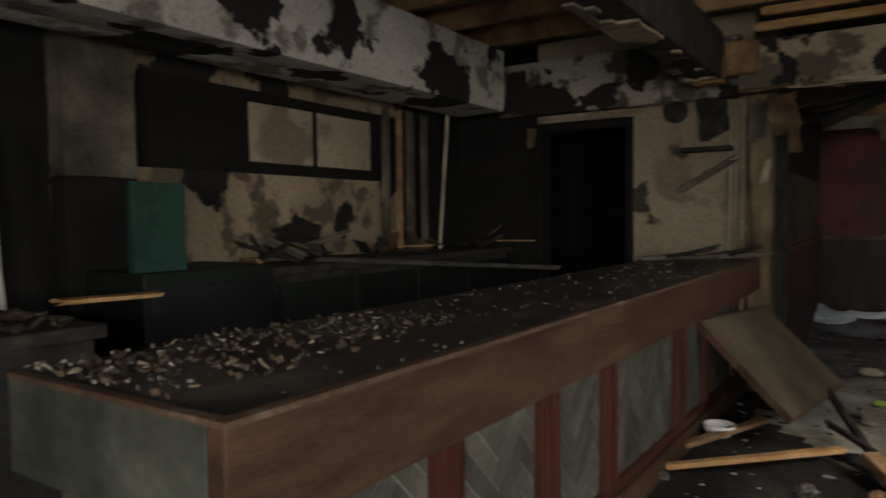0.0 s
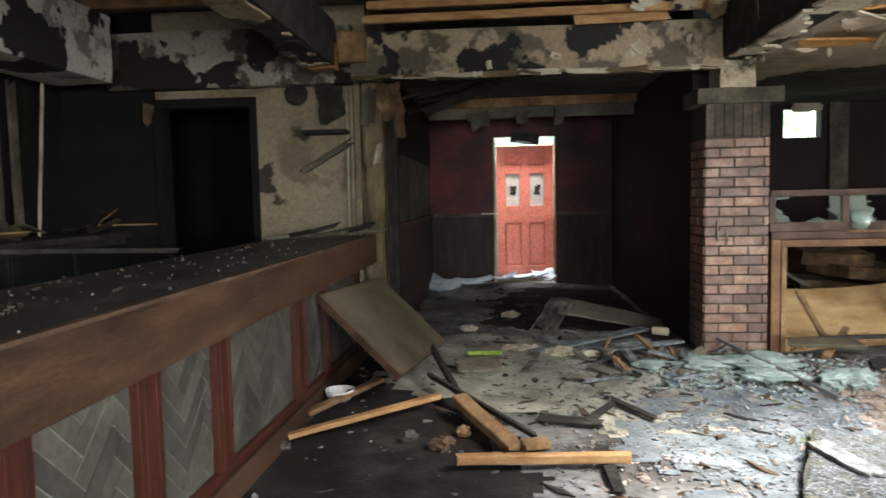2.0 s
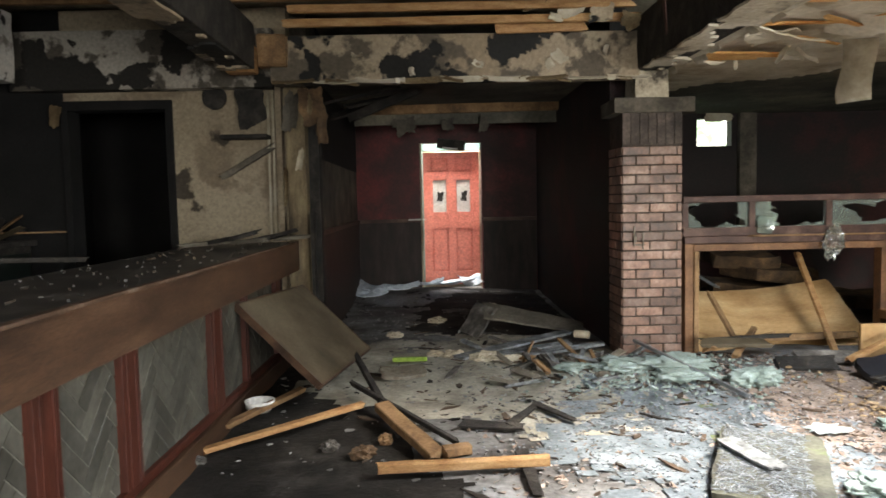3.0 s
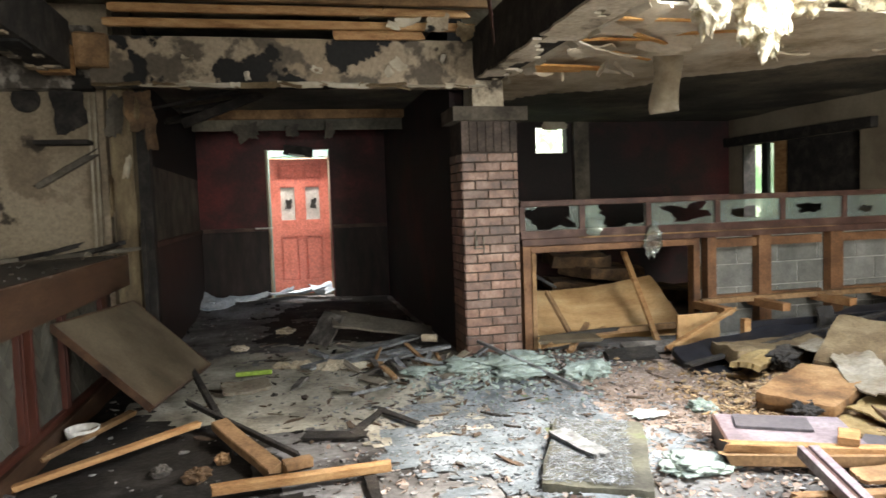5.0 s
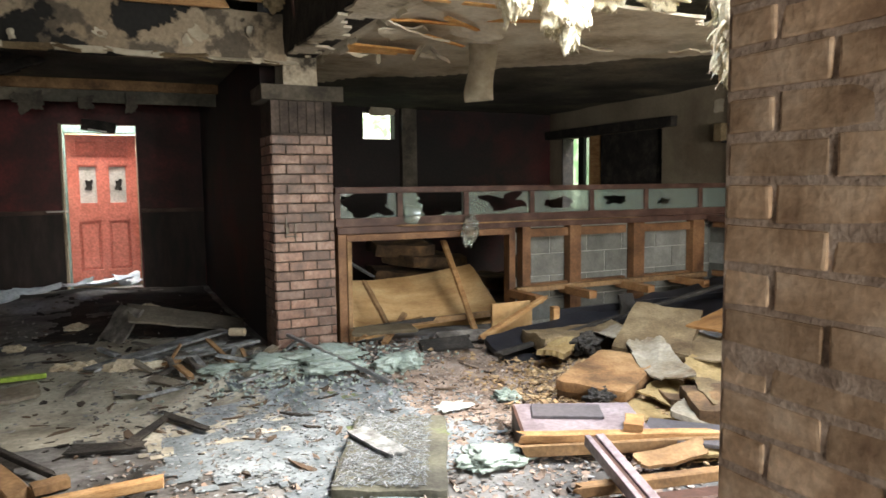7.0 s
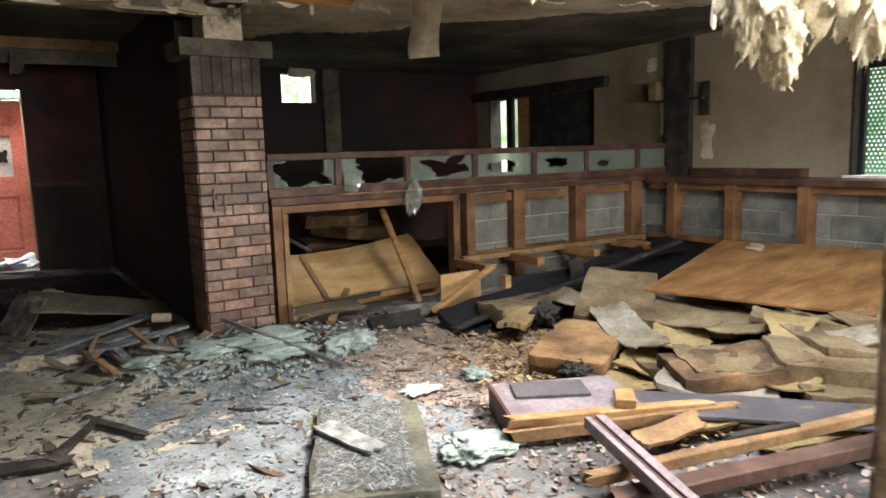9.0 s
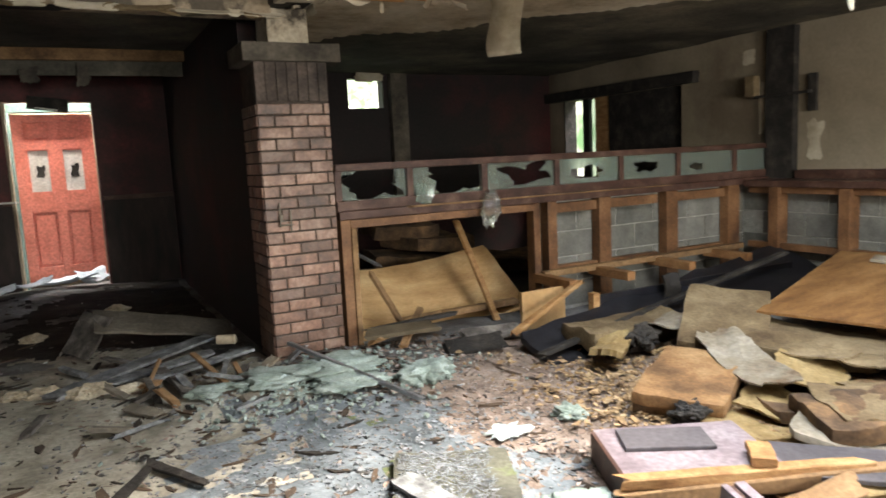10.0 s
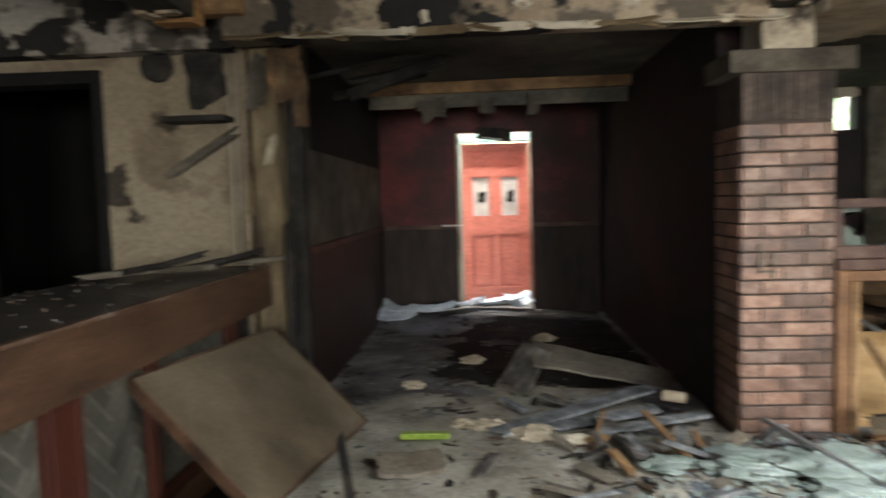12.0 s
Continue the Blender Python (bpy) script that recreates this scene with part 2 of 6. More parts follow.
M = {
    "plaster_peel": peel_material("peeling_sooty_plaster", (0.205, 0.15, 0.097), (0.32, 0.255, 0.18), (0.095, 0.077, 0.057), (0.014, 0.013, 0.012), 1.9, 0.38, 0.42),
    "plaster_pale": peel_material("peeling_pale_paint", (0.38, 0.36, 0.33), (0.50, 0.475, 0.44), (0.16, 0.145, 0.125), (0.016, 0.015, 0.014), 2.0, 0.36, 0.34),
    "plaster_scorch": peel_material("scorched_grey_plaster", (0.24, 0.205, 0.165), (0.33, 0.30, 0.26), (0.075, 0.064, 0.052), (0.018, 0.016, 0.014), 2.3, 0.42, 0.52),
    "plaster_lining": material("torn_cream_lining", [(0.05, 0.04, 0.03), (0.42, 0.36, 0.27), (0.55, 0.50, 0.41)], 2.2, 30, sharp=0.8, bump=0.2, shift=-0.08),
    "plaster_cream": peel_material("smoke_stained_cream_plaster", (0.27, 0.215, 0.148), (0.38, 0.318, 0.232), (0.21, 0.162, 0.112), (0.06, 0.048, 0.036), 1.1, 0.10, 0.34),
    "plaster_east": material("smoked_cream_paint", [(0.13, 0.10, 0.07), (0.22, 0.182, 0.13), (0.275, 0.232, 0.17)], 0.9, 30, depth=0.002, bump=0.12, grain_by=0.08),
    "plaster_dark": material("smoked_plaster", [(0.035, 0.03, 0.025), (0.095, 0.082, 0.064), (0.175, 0.152, 0.118)], 2.2, 40),
    "char": material("charred_timber", [SOOT, CHAR, (0.05, 0.043, 0.036)], 7, 45, 0.8, 0.9, depth=0.02),
    "near_black": material("flat_near_black", [(0.005, 0.005, 0.005), (0.010, 0.009, 0.009)], 4, 40, 0.9, 0.3),
    # Red paint in three depths: recess north, hall north, then recess east darkest.
    "red_wall": material("dark_red_paint", [(0.016, 0.006, 0.006), (0.05, 0.009, 0.009), (0.15, 0.018, 0.018)], 1.1, 30, 0.55, 0.2),
    "blackish_red": material("blackish_red_paint", [(0.009, 0.008, 0.008), (0.015, 0.009, 0.009), (0.055, 0.010, 0.010)], 0.8, 30, 0.7, 0.2),
    "recess_maroon": material("near_black_maroon_paint", [(0.006, 0.006, 0.006), (0.010, 0.008, 0.008), (0.035, 0.009, 0.009)], 0.9, 30, 0.8, 0.2),
    "dado": material("dark_stained_panelling", [(0.011, 0.007, 0.006), (0.022, 0.012, 0.010), (0.04, 0.023, 0.018)], 2.5, 50, 0.6, 0.3, stretch=(4, 4, 1)),
    "bar_top": material("dusty_dark_bar_top", [(0.018, 0.0155, 0.014), (0.038, 0.032, 0.028), (0.085, 0.073, 0.064)], 3.0, 40, 0.5, 0.3),
    "bar_wood": material("heat_browned_bar_fascia", [(0.028, 0.015, 0.009), (0.06, 0.031, 0.018), (0.10, 0.054, 0.031)], 2.5, 50, 0.5, 0.25, stretch=(3, 0.6, 3)),
    "bar_red": material("red_brown_stained_wood", [(0.036, 0.010, 0.006), (0.066, 0.017, 0.010)], 4, 50, 0.5, 0.2, stretch=(3, 3, 0.5)),
    "herring": material("dusty_grey_woven_panel", [(0.035, 0.033, 0.026), (0.062, 0.058, 0.046), (0.10, 0.095, 0.078)], 3, 30, 0.6, 0.25, vary=0.3, spec=0.4),
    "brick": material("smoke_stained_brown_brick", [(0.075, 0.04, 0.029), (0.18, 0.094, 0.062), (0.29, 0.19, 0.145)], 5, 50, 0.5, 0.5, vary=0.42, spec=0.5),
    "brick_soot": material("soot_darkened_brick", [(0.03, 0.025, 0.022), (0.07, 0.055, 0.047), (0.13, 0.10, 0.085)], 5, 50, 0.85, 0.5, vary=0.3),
    # Brown brick with its colour raised in place of light on the near pier.
    "brick_near": material("brightened_brown_brick", [(0.24, 0.145, 0.09), (0.38, 0.245, 0.155), (0.49, 0.335, 0.225), (0.60, 0.44, 0.32)], 6, 60, 0.9, 0.6, vary=0.2, grain_by=0.22),
    "mortar": material("sooty_mortar", [(0.035, 0.028, 0.024), (0.085, 0.066, 0.055)], 12, 90, 0.95, 0.6),
    "mortar_light": material("pale_mortar", [(0.24, 0.165, 0.125), (0.40, 0.295, 0.23), (0.5, 0.39, 0.32)], 12, 90, 0.95, 0.9),
    "block": material("grey_concrete_block", [(0.10, 0.10, 0.088), (0.15, 0.147, 0.13), (0.21, 0.205, 0.183)], 4, 60, 0.95, 0.4, vary=0.12, grain_by=0.16),
    "pine": material("raw_pine", [(0.22, 0.105, 0.042), (0.35, 0.19, 0.08), (0.44, 0.27, 0.13)], 5, 60, 0.7, 0.25, stretch=(1, 1, 4)),
    "pine_red": material("orange_brown_pine", [(0.15, 0.065, 0.026), (0.24, 0.115, 0.047), (0.31, 0.165, 0.075)], 5, 60, 0.7, 0.2),
    "pine_old": material("smoked_pine", [(0.09, 0.05, 0.025), (0.20, 0.115, 0.055), (0.30, 0.18, 0.09)], 4, 60, 0.8, 0.3),
    "frame_wood": material("red_brown_bench_timber", [(0.065, 0.03, 0.015), (0.145, 0.068, 0.031), (0.22, 0.112, 0.054)], 4, 60, 0.6, 0.25),
    "rail_wood": material("dark_mahogany_rail", [(0.03, 0.014, 0.010), (0.062, 0.029, 0.021), (0.115, 0.066, 0.05)], 5, 60, 0.55, 0.25),
    "floor": material("ash_and_mud_floor", [(0.03, 0.027, 0.025), (0.085, 0.08, 0.077), (0.16, 0.158, 0.155), (0.23, 0.232, 0.235)], 1.7, 30, 0.8, 0.8, depth=0.025, spec=0.3),
    "black_ash": material("shade_black_ash", [(0.010, 0.009, 0.008), (0.019, 0.0165, 0.0145), (0.04, 0.035, 0.031)], 3.5, 35, 0.85, 0.8, depth=0.02, spec=0.15),
    "grey_silt": material("skylit_grey_silt", [(0.052, 0.064, 0.072), (0.118, 0.14, 0.155), (0.21, 0.242, 0.262)], 4, 45, 0.6, 0.8, depth=0.015, spec=0.5),
    "moss_green": material("thin_moss", [(0.08, 0.10, 0.045), (0.15, 0.175, 0.085)], 8, 60, 0.9, 0.7),
    "brown_silt": material("lit_grey_brown_mud", [(0.13, 0.12, 0.093), (0.29, 0.268, 0.215), (0.42, 0.395, 0.33)], 2.6, 35, 0.65, 0.8, depth=0.02),
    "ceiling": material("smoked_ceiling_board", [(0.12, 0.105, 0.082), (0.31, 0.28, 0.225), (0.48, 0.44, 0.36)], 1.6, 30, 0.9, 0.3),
    # Cream raised to carry the bounce light from the floor.
    "ceiling_pale": material("lit_stained_cream_board", [(0.33, 0.26, 0.175), (0.62, 0.55, 0.43), (0.76, 0.72, 0.62)], 1.8, 30, 0.9, 0.2, grain_by=0.12),
    "ceiling_dark": material("dark_ceiling_board", [(0.035, 0.033, 0.027), (0.09, 0.084, 0.067), (0.23, 0.20, 0.148)], 0.9, 30, 0.9, 0.3),
    "red_door": material("faded_red_door_paint", [(0.58, 0.155, 0.11), (0.72, 0.235, 0.175)], 2.5, 40, 0.45, 0.1),
    "white": material("dirty_white_paint", [(0.50, 0.48, 0.44), (0.72, 0.70, 0.66)], 4, 40, 0.6, 0.1),
    "ground": material("outdoor_ground", [(0.05, 0.07, 0.03), (0.09, 0.10, 0.05)], 1, 20),
    "ply_pale": material("bowed_yellow_plywood", [(0.34, 0.19, 0.08), (0.48, 0.30, 0.14), (0.58, 0.40, 0.21)], 2, 30, 0.7, 0.12, stretch=(1, 3, 1), grain_by=0.12),
    "ply": material("water_stained_plywood", [(0.12, 0.052, 0.017), (0.205, 0.10, 0.035), (0.28, 0.15, 0.06)], 2.2, 40, 0.7, 0.2, stretch=(1, 3, 1)),
    "board_grey": material("dirty_chipboard", [(0.05, 0.037, 0.022), (0.10, 0.077, 0.048), (0.145, 0.113, 0.074)], 1.7, 60, 0.7, 0.12, grain_by=0.16),
    "foam": material("weathered_foam", [(0.26, 0.21, 0.14), (0.40, 0.34, 0.25), (0.50, 0.45, 0.35)], 4, 50, 0.95, 0.5),
    "wool": material("cream_glass_wool", [(0.46, 0.39, 0.25), (0.61, 0.54, 0.385), (0.71, 0.65, 0.50)], 9, 90, 1.0, 0.6),
    "wool_green": material("pale_green_glass_wool", [(0.15, 0.19, 0.165), (0.24, 0.29, 0.262), (0.33, 0.38, 0.355)], 7, 90, 1.0, 0.8),
}


def glass_material():
    m = bpy.data.materials.new("dusty_broken_glass")
    m.use_nodes = True
    b = m.node_tree.nodes["Principled BSDF"]
    b.inputs["Base Color"].default_value = (0.58, 0.68, 0.61, 1)
    b.inputs["Transmission Weight"].default_value, b.inputs["Roughness"].default_value, b.inputs["IOR"].default_value = 0.86, 0.14, 1.45
    return m


M["glass"] = glass_material()
M["crystal"] = bpy.data.materials.new("cracked_clear_glass")
M["crystal"].use_nodes = True
clear = M["crystal"].node_tree.nodes["Principled BSDF"]
clear.inputs["Base Color"].default_value = (0.9, 0.95, 0.9, 1)
clear.inputs["Transmission Weight"].default_value, clear.inputs["Roughness"].default_value, clear.inputs["IOR"].default_value = 0.95, 0.06, 1.5

M.update({
    "post_wood": material("scorched_pale_post", [(0.045, 0.033, 0.022), (0.15, 0.112, 0.066), (0.30, 0.235, 0.135)], 1.6, 50, 0.8, 0.3, stretch=(4, 4, 1)),
    "herring_joint": material("pale_joint", [(0.13, 0.125, 0.105), (0.24, 0.23, 0.2)], 8, 60, 0.9, 0.2),
    "worn_edge": material("worn_pale_arris", [(0.06, 0.034, 0.021), (0.10, 0.06, 0.04), (0.26, 0.22, 0.19)], 5, 60, 0.7, 0.3, sharp=0.5),
    "block_joint": material("pale_block_mortar", [(0.24, 0.235, 0.21), (0.36, 0.35, 0.315)], 12, 90, 0.95, 0.4),
    "silver_fibre": material("silvery_rotted_fibre", [(0.06, 0.062, 0.062), (0.15, 0.155, 0.157), (0.29, 0.30, 0.305)], 9, 70, 0.8, 0.6),
    "pale_sheet": material("stained_pale_lining", [(0.12, 0.082, 0.05), (0.20, 0.172, 0.13), (0.27, 0.245, 0.20)], 3.5, 40, 0.85, 0.3),
    "leaf_mould": material("rotted_leaf_mould", [(0.10, 0.072, 0.056), (0.20, 0.15, 0.122), (0.31, 0.25, 0.21)], 6, 60, 0.9, 0.9, depth=0.02),
    "purple": material("mauve_laminate", [(0.10, 0.078, 0.085), (0.18, 0.145, 0.158), (0.27, 0.235, 0.25)], 2.5, 40, 0.4, 0.1),
    "black_sheet": material("black_leatherette", [(0.008, 0.008, 0.010), (0.018, 0.018, 0.022)], 3, 40, 0.45, 0.3),
    "grey_laminate": material("grey_laminate", [(0.06, 0.055, 0.06), (0.11, 0.10, 0.108)], 3, 40, 0.5, 0.1),
    "bar_end": material("mouldy_grey_end_board", [(0.02, 0.022, 0.018), (0.042, 0.046, 0.037), (0.08, 0.085, 0.068)], 3, 30, 0.7, 0.2),
    "pad": material("dirty_grey_foam_pad", [(0.065, 0.041, 0.021), (0.14, 0.10, 0.055), (0.215, 0.162, 0.096)], 3, 60, 0.95, 0.6),
    "cushion_orange": material("faded_orange_cover", [(0.09, 0.048, 0.023), (0.21, 0.115, 0.052), (0.30, 0.185, 0.092)], 3.5, 60, 0.95, 0.5),
    "pad_brown": material("brown_stained_cushion", [(0.035, 0.023, 0.015), (0.10, 0.06, 0.033), (0.23, 0.135, 0.066)], 4, 60, 0.95, 0.6),
    "yellow_foam": material("torn_yellow_foam", [(0.17, 0.11, 0.045), (0.29, 0.215, 0.105)], 6, 60, 0.95, 0.5),
    "paper": material("pale_wet_paper", [(0.33, 0.40, 0.39), (0.50, 0.55, 0.545)], 5, 50, 0.7, 0.3),
    "sheet_blue": material("bluish_plaster_dust", [(0.22, 0.26, 0.30), (0.42, 0.465, 0.51), (0.56, 0.59, 0.63)], 5, 50, 0.8, 0.4),
    "moss": material("mossy_sodden_pad", [(0.05, 0.048, 0.04), (0.10, 0.10, 0.075), (0.10, 0.125, 0.05), (0.15, 0.175, 0.085)], 3.5, 50, 0.9, 0.6, sharp=0.3),
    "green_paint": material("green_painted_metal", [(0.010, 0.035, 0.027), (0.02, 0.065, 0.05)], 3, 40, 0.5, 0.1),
    # A far darker green than green_paint.
    "cooler_black": material("near_black_green_metal", [(0.005, 0.007, 0.006), (0.009, 0.014, 0.011)], 3, 40, 0.6, 0.1),
    "teal": material("pale_teal_frame_paint", [(0.16, 0.30, 0.27), (0.30, 0.44, 0.40)], 4, 40, 0.5, 0.1),
    "lime": material("lime_green_plastic", [(0.20, 0.30, 0.04), (0.30, 0.42, 0.08)], 5, 40, 0.35, 0.05),
    "steel": material("dull_grey_metal", [(0.25, 0.26, 0.27), (0.42, 0.43, 0.44)], 6, 60, 0.4, 0.1, metal=0.8),
    "lath": material("fresh_broken_lath", [(0.50, 0.20, 0.06), (0.62, 0.33, 0.12), (0.72, 0.45, 0.2)], 5, 60, 0.8, 0.2),
    "shred": material("torn_lining_paper", [(0.26, 0.22, 0.155), (0.43, 0.375, 0.285), (0.52, 0.47, 0.38)], 3, 40, 0.9, 0.1, grain_by=0.08),
    "chip_dark": material("wet_dark_rubble", [(0.03, 0.027, 0.024), (0.09, 0.08, 0.07), (0.2, 0.18, 0.16)], 8, 60, 0.85, 0.6),
    # Green of the foliage light behind the sheet is put into its colour.
    "screen_green_lit": material("green_lit_sheet", [(0.10, 0.30, 0.22), (0.16, 0.42, 0.32)], 3, 40, 0.5, 0.1),
})


def island_material(name, colours, rough=0.85):
    """Each loose flake takes one of the colours."""
    m = bpy.data.materials.new(name)
    m.use_nodes = True
    t = m.node_tree
    b = t.nodes["Principled BSDF"]
    geo = t.nodes.new("ShaderNodeNewGeometry")
    ramp = t.nodes.new("ShaderNodeValToRGB")
    ramp.color_ramp.interpolation = "LINEAR"
    e = ramp.color_ramp.elements
    e[0].position, e[0].color = 0, (*colours[0], 1)
    e[1].position, e[1].color = 1, (*colours[-1], 1)
    for i, c in enumerate(colours[1:-1], 1):
        e.new(i / (len(colours) - 1)).color = (*c, 1)
    t.links.new(geo.outputs["Random Per Island"], ramp.inputs["Fac"])
    nz = t.nodes.new("ShaderNodeTexNoise")
    nz.inputs["Scale"].default_value, nz.inputs["Detail"].default_value = 55, 4
    t.links.new(geo.outputs["Position"], nz.inputs["Vector"])
    mr = t.nodes.new("ShaderNodeMapRange")
    mr.inputs["To Min"].default_value, mr.inputs["To Max"].default_value = 0.6, 1.35
    t.links.new(nz.outputs["Fac"], mr.inputs["Value"])
    sc = t.nodes.new("ShaderNodeVectorMath")
    sc.operation = "SCALE"
    t.links.new(ramp.outputs["Color"], sc.inputs[0])
    t.links.new(mr.outputs["Result"], sc.inputs["Scale"])
    t.links.new(sc.outputs["Vector"], b.inputs["Base Color"])
    b.inputs["Roughness"].default_value, b.inputs["Specular IOR Level"].default_value = rough, 0.2
    return m


M["litter_leaf"] = island_material("dead_leaves", [(0.10, 0.072, 0.056), (0.22, 0.155, 0.122), (0.34, 0.26, 0.215), (0.15, 0.105, 0.082), (0.42, 0.36, 0.32), (0.09, 0.07, 0.06), (0.28, 0.23, 0.20)])
M["litter_ash"] = island_material("plaster_and_ash_chips", [(0.04, 0.037, 0.034), (0.13, 0.125, 0.12), (0.24, 0.235, 0.23), (0.08, 0.075, 0.07), (0.33, 0.33, 0.32)])
M["litter_silt"] = island_material("plaster_flecks", [(0.08, 0.088, 0.095), (0.15, 0.165, 0.18), (0.24, 0.26, 0.28), (0.12, 0.125, 0.125), (0.32, 0.34, 0.36)])
M["litter_char"] = island_material("charred_splinters", [(0.012, 0.011, 0.01), (0.04, 0.032, 0.026), (0.09, 0.06, 0.04), (0.02, 0.018, 0.016)])
M["litter_dust"] = island_material("sooty_chips", [(0.03, 0.028, 0.026), (0.10, 0.094, 0.088), (0.19, 0.18, 0.17), (0.06, 0.055, 0.05), (0.28, 0.27, 0.255)])
M["litter_foam"] = island_material("torn_foam_scraps", [(0.17, 0.11, 0.065), (0.33, 0.225, 0.125), (0.44, 0.32, 0.19), (0.15, 0.095, 0.058), (0.38, 0.25, 0.13)])


# Emissive panel colour: the outdoor brightness beyond a window is a glow.
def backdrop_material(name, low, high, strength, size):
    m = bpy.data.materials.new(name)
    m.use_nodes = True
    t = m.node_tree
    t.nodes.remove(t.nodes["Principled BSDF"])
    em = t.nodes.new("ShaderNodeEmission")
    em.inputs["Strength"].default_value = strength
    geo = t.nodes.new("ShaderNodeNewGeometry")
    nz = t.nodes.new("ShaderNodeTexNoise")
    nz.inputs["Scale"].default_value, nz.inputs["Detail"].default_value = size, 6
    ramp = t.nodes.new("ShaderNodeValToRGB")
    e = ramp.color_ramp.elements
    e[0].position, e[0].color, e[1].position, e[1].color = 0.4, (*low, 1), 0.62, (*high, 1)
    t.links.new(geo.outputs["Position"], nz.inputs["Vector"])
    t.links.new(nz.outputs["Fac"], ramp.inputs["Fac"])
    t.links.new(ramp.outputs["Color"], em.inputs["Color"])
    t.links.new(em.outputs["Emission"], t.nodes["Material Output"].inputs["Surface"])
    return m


M["glow_north"] = backdrop_material("glowing_white_green_backdrop", (0.25, 0.52, 0.25), (1.0, 1.0, 0.97), 0.24, 5)
M["glow_east"] = backdrop_material("glowing_green_backdrop", (0.22, 0.42, 0.22), (0.95, 1.0, 0.92), 0.17, 1.5)

# ---- builders ----


def bx(bm, x0, x1, y0, y1, z0, z1, m=None):
    """A box between two corners, added to bm."""
    m = m or Matrix.Identity(4)
    v = [bm.verts.new(m @ Vector((x, y, z))) for x in (x0, x1) for y in (y0, y1) for z in (z0, z1)]
    for f in ((0, 1, 3, 2), (4, 6, 7, 5), (0, 4, 5, 1), (2, 3, 7, 6), (0, 2, 6, 4), (1, 5, 7, 3)):
        bm.faces.new([v[i] for i in f])
    return v


def box(x0, x1, y0, y1, z0, z1, bevel=0.0, rough=0.0, cuts=0):
    """A new bmesh with one box, its edges bevelled and its points jittered."""
    bm = bmesh.new()
    bx(bm, x0, x1, y0, y1, z0, z1)
    if cuts:
        bmesh.ops.subdivide_edges(bm, edges=bm.edges[:], cuts=cuts, use_grid_fill=True)
    if bevel:
        bmesh.ops.bevel(bm, geom=bm.edges[:] if not cuts else [e for e in bm.edges if len(e.link_faces) == 2 and e.calc_face_angle(0) > 0.5], offset=bevel, segments=2, affect="EDGES", profile=0.6)
    if rough:
        for v in bm.verts:
            v.co += noise.noise_vector(v.co * 7) * rough
    return bm


def mesh_of(name, bm, mat, smooth=False):
    me = bpy.data.meshes.new(name)
    bmesh.ops.recalc_face_normals(bm, faces=bm.faces[:])
    bm.to_mesh(me)
    bm.free()
    me.materials.append(M[mat])
    if smooth:
        me.polygons.foreach_set("use_smooth", [True] * len(me.polygons))
    return me


def part(name, bm, mat, parent, label="", smooth=False, at=None):
    ob = new(name, mesh_of(name, bm, mat, smooth))
    ob.parent = parent
    if at is not None:
        ob.matrix_basis = at
    return tagged(ob, label)


def solo(name, bm, mat, label="", category="", group="", kind="", at=None, smooth=False):
    ob = new(name, mesh_of(name, bm, mat, smooth))
    if at is not None:
        ob.matrix_basis = at
    return tagged(ob, label, category, group, kind)


def thing(name, at, label, category, group="", kind=""):
    ob = new(name)
    ob.empty_display_size = 0.1
    ob.matrix_basis = at
    return tagged(ob, label, category, group, kind)


def wall_with_hole(name, axis, a, b, lo, hi, z1, hole, mat, label, z0=-0.1):
    """A wall along x (axis 'x': lo..hi is x, a..b its thickness in y) or along y, with openings (lo, hi, z0, z1), sorted."""
    bm = bmesh.new()

    def put(l, h, c, d):
        if h - l > 1e-4 and d - c > 1e-4:
            if axis == "x":
                bx(bm, l, h, a, b, c, d)
            else:
                bx(bm, a, b, l, h, c, d)
    at = lo
    for l, h, c, d in hole:
        put(at, l, z0, z1)
        put(l, h, z0, c)
        put(l, h, d, z1)
        at = h
    put(at, hi, z0, z1)
    return solo(name, bm, mat, label, "wall", kind="structure")


# ---- structure ----


def undulating(x0, x1, y0, y1, step, height, level=0.0):
    bm = bmesh.new()
    nx, ny = int((x1 - x0) / step), int((y1 - y0) / step)
    g = [[bm.verts.new((x0 + (x1 - x0) * i / nx, y0 + (y1 - y0) * j / ny, 0)) for j in range(ny + 1)] for i in range(nx + 1)]
    for row in g:
        for v in row:
            v.co.z = level + height(v.co.x, v.co.y)
    for i in range(nx):
        for j in range(ny):
            bm.faces.new((g[i][j], g[i + 1][j], g[i + 1][j + 1], g[i][j + 1]))
    return bm


def floor_height(x, y):
    """Trodden ash and rubble: low where people walk, heaped by the pier and the benches."""
    n = noise.fractal(Vector((x * 1.3, y * 1.3, 0)), 1.0, 2.0, 4)
    heap = 0.10 * math.exp(-((x - 2.2) / 1.0) ** 2 - ((y - 5.3) / 0.55) ** 2) + 0.07 * math.exp(-((x - 5.2) / 1.3) ** 2 - ((y - 4.2) / 1.3) ** 2)
    far = 0.10 * math.exp(-((x - 0.2) / 1.2) ** 2 - ((y - 9.9) / 0.6) ** 2)
    return 0.02 + 0.022 * n + heap + far


solo("floor", undulating(-3.6, 6.95, -2.6, 11.6, 0.06, floor_height), "floor", "ash-covered muddy floor strewn with burnt debris", "floor", kind="structure", smooth=True)


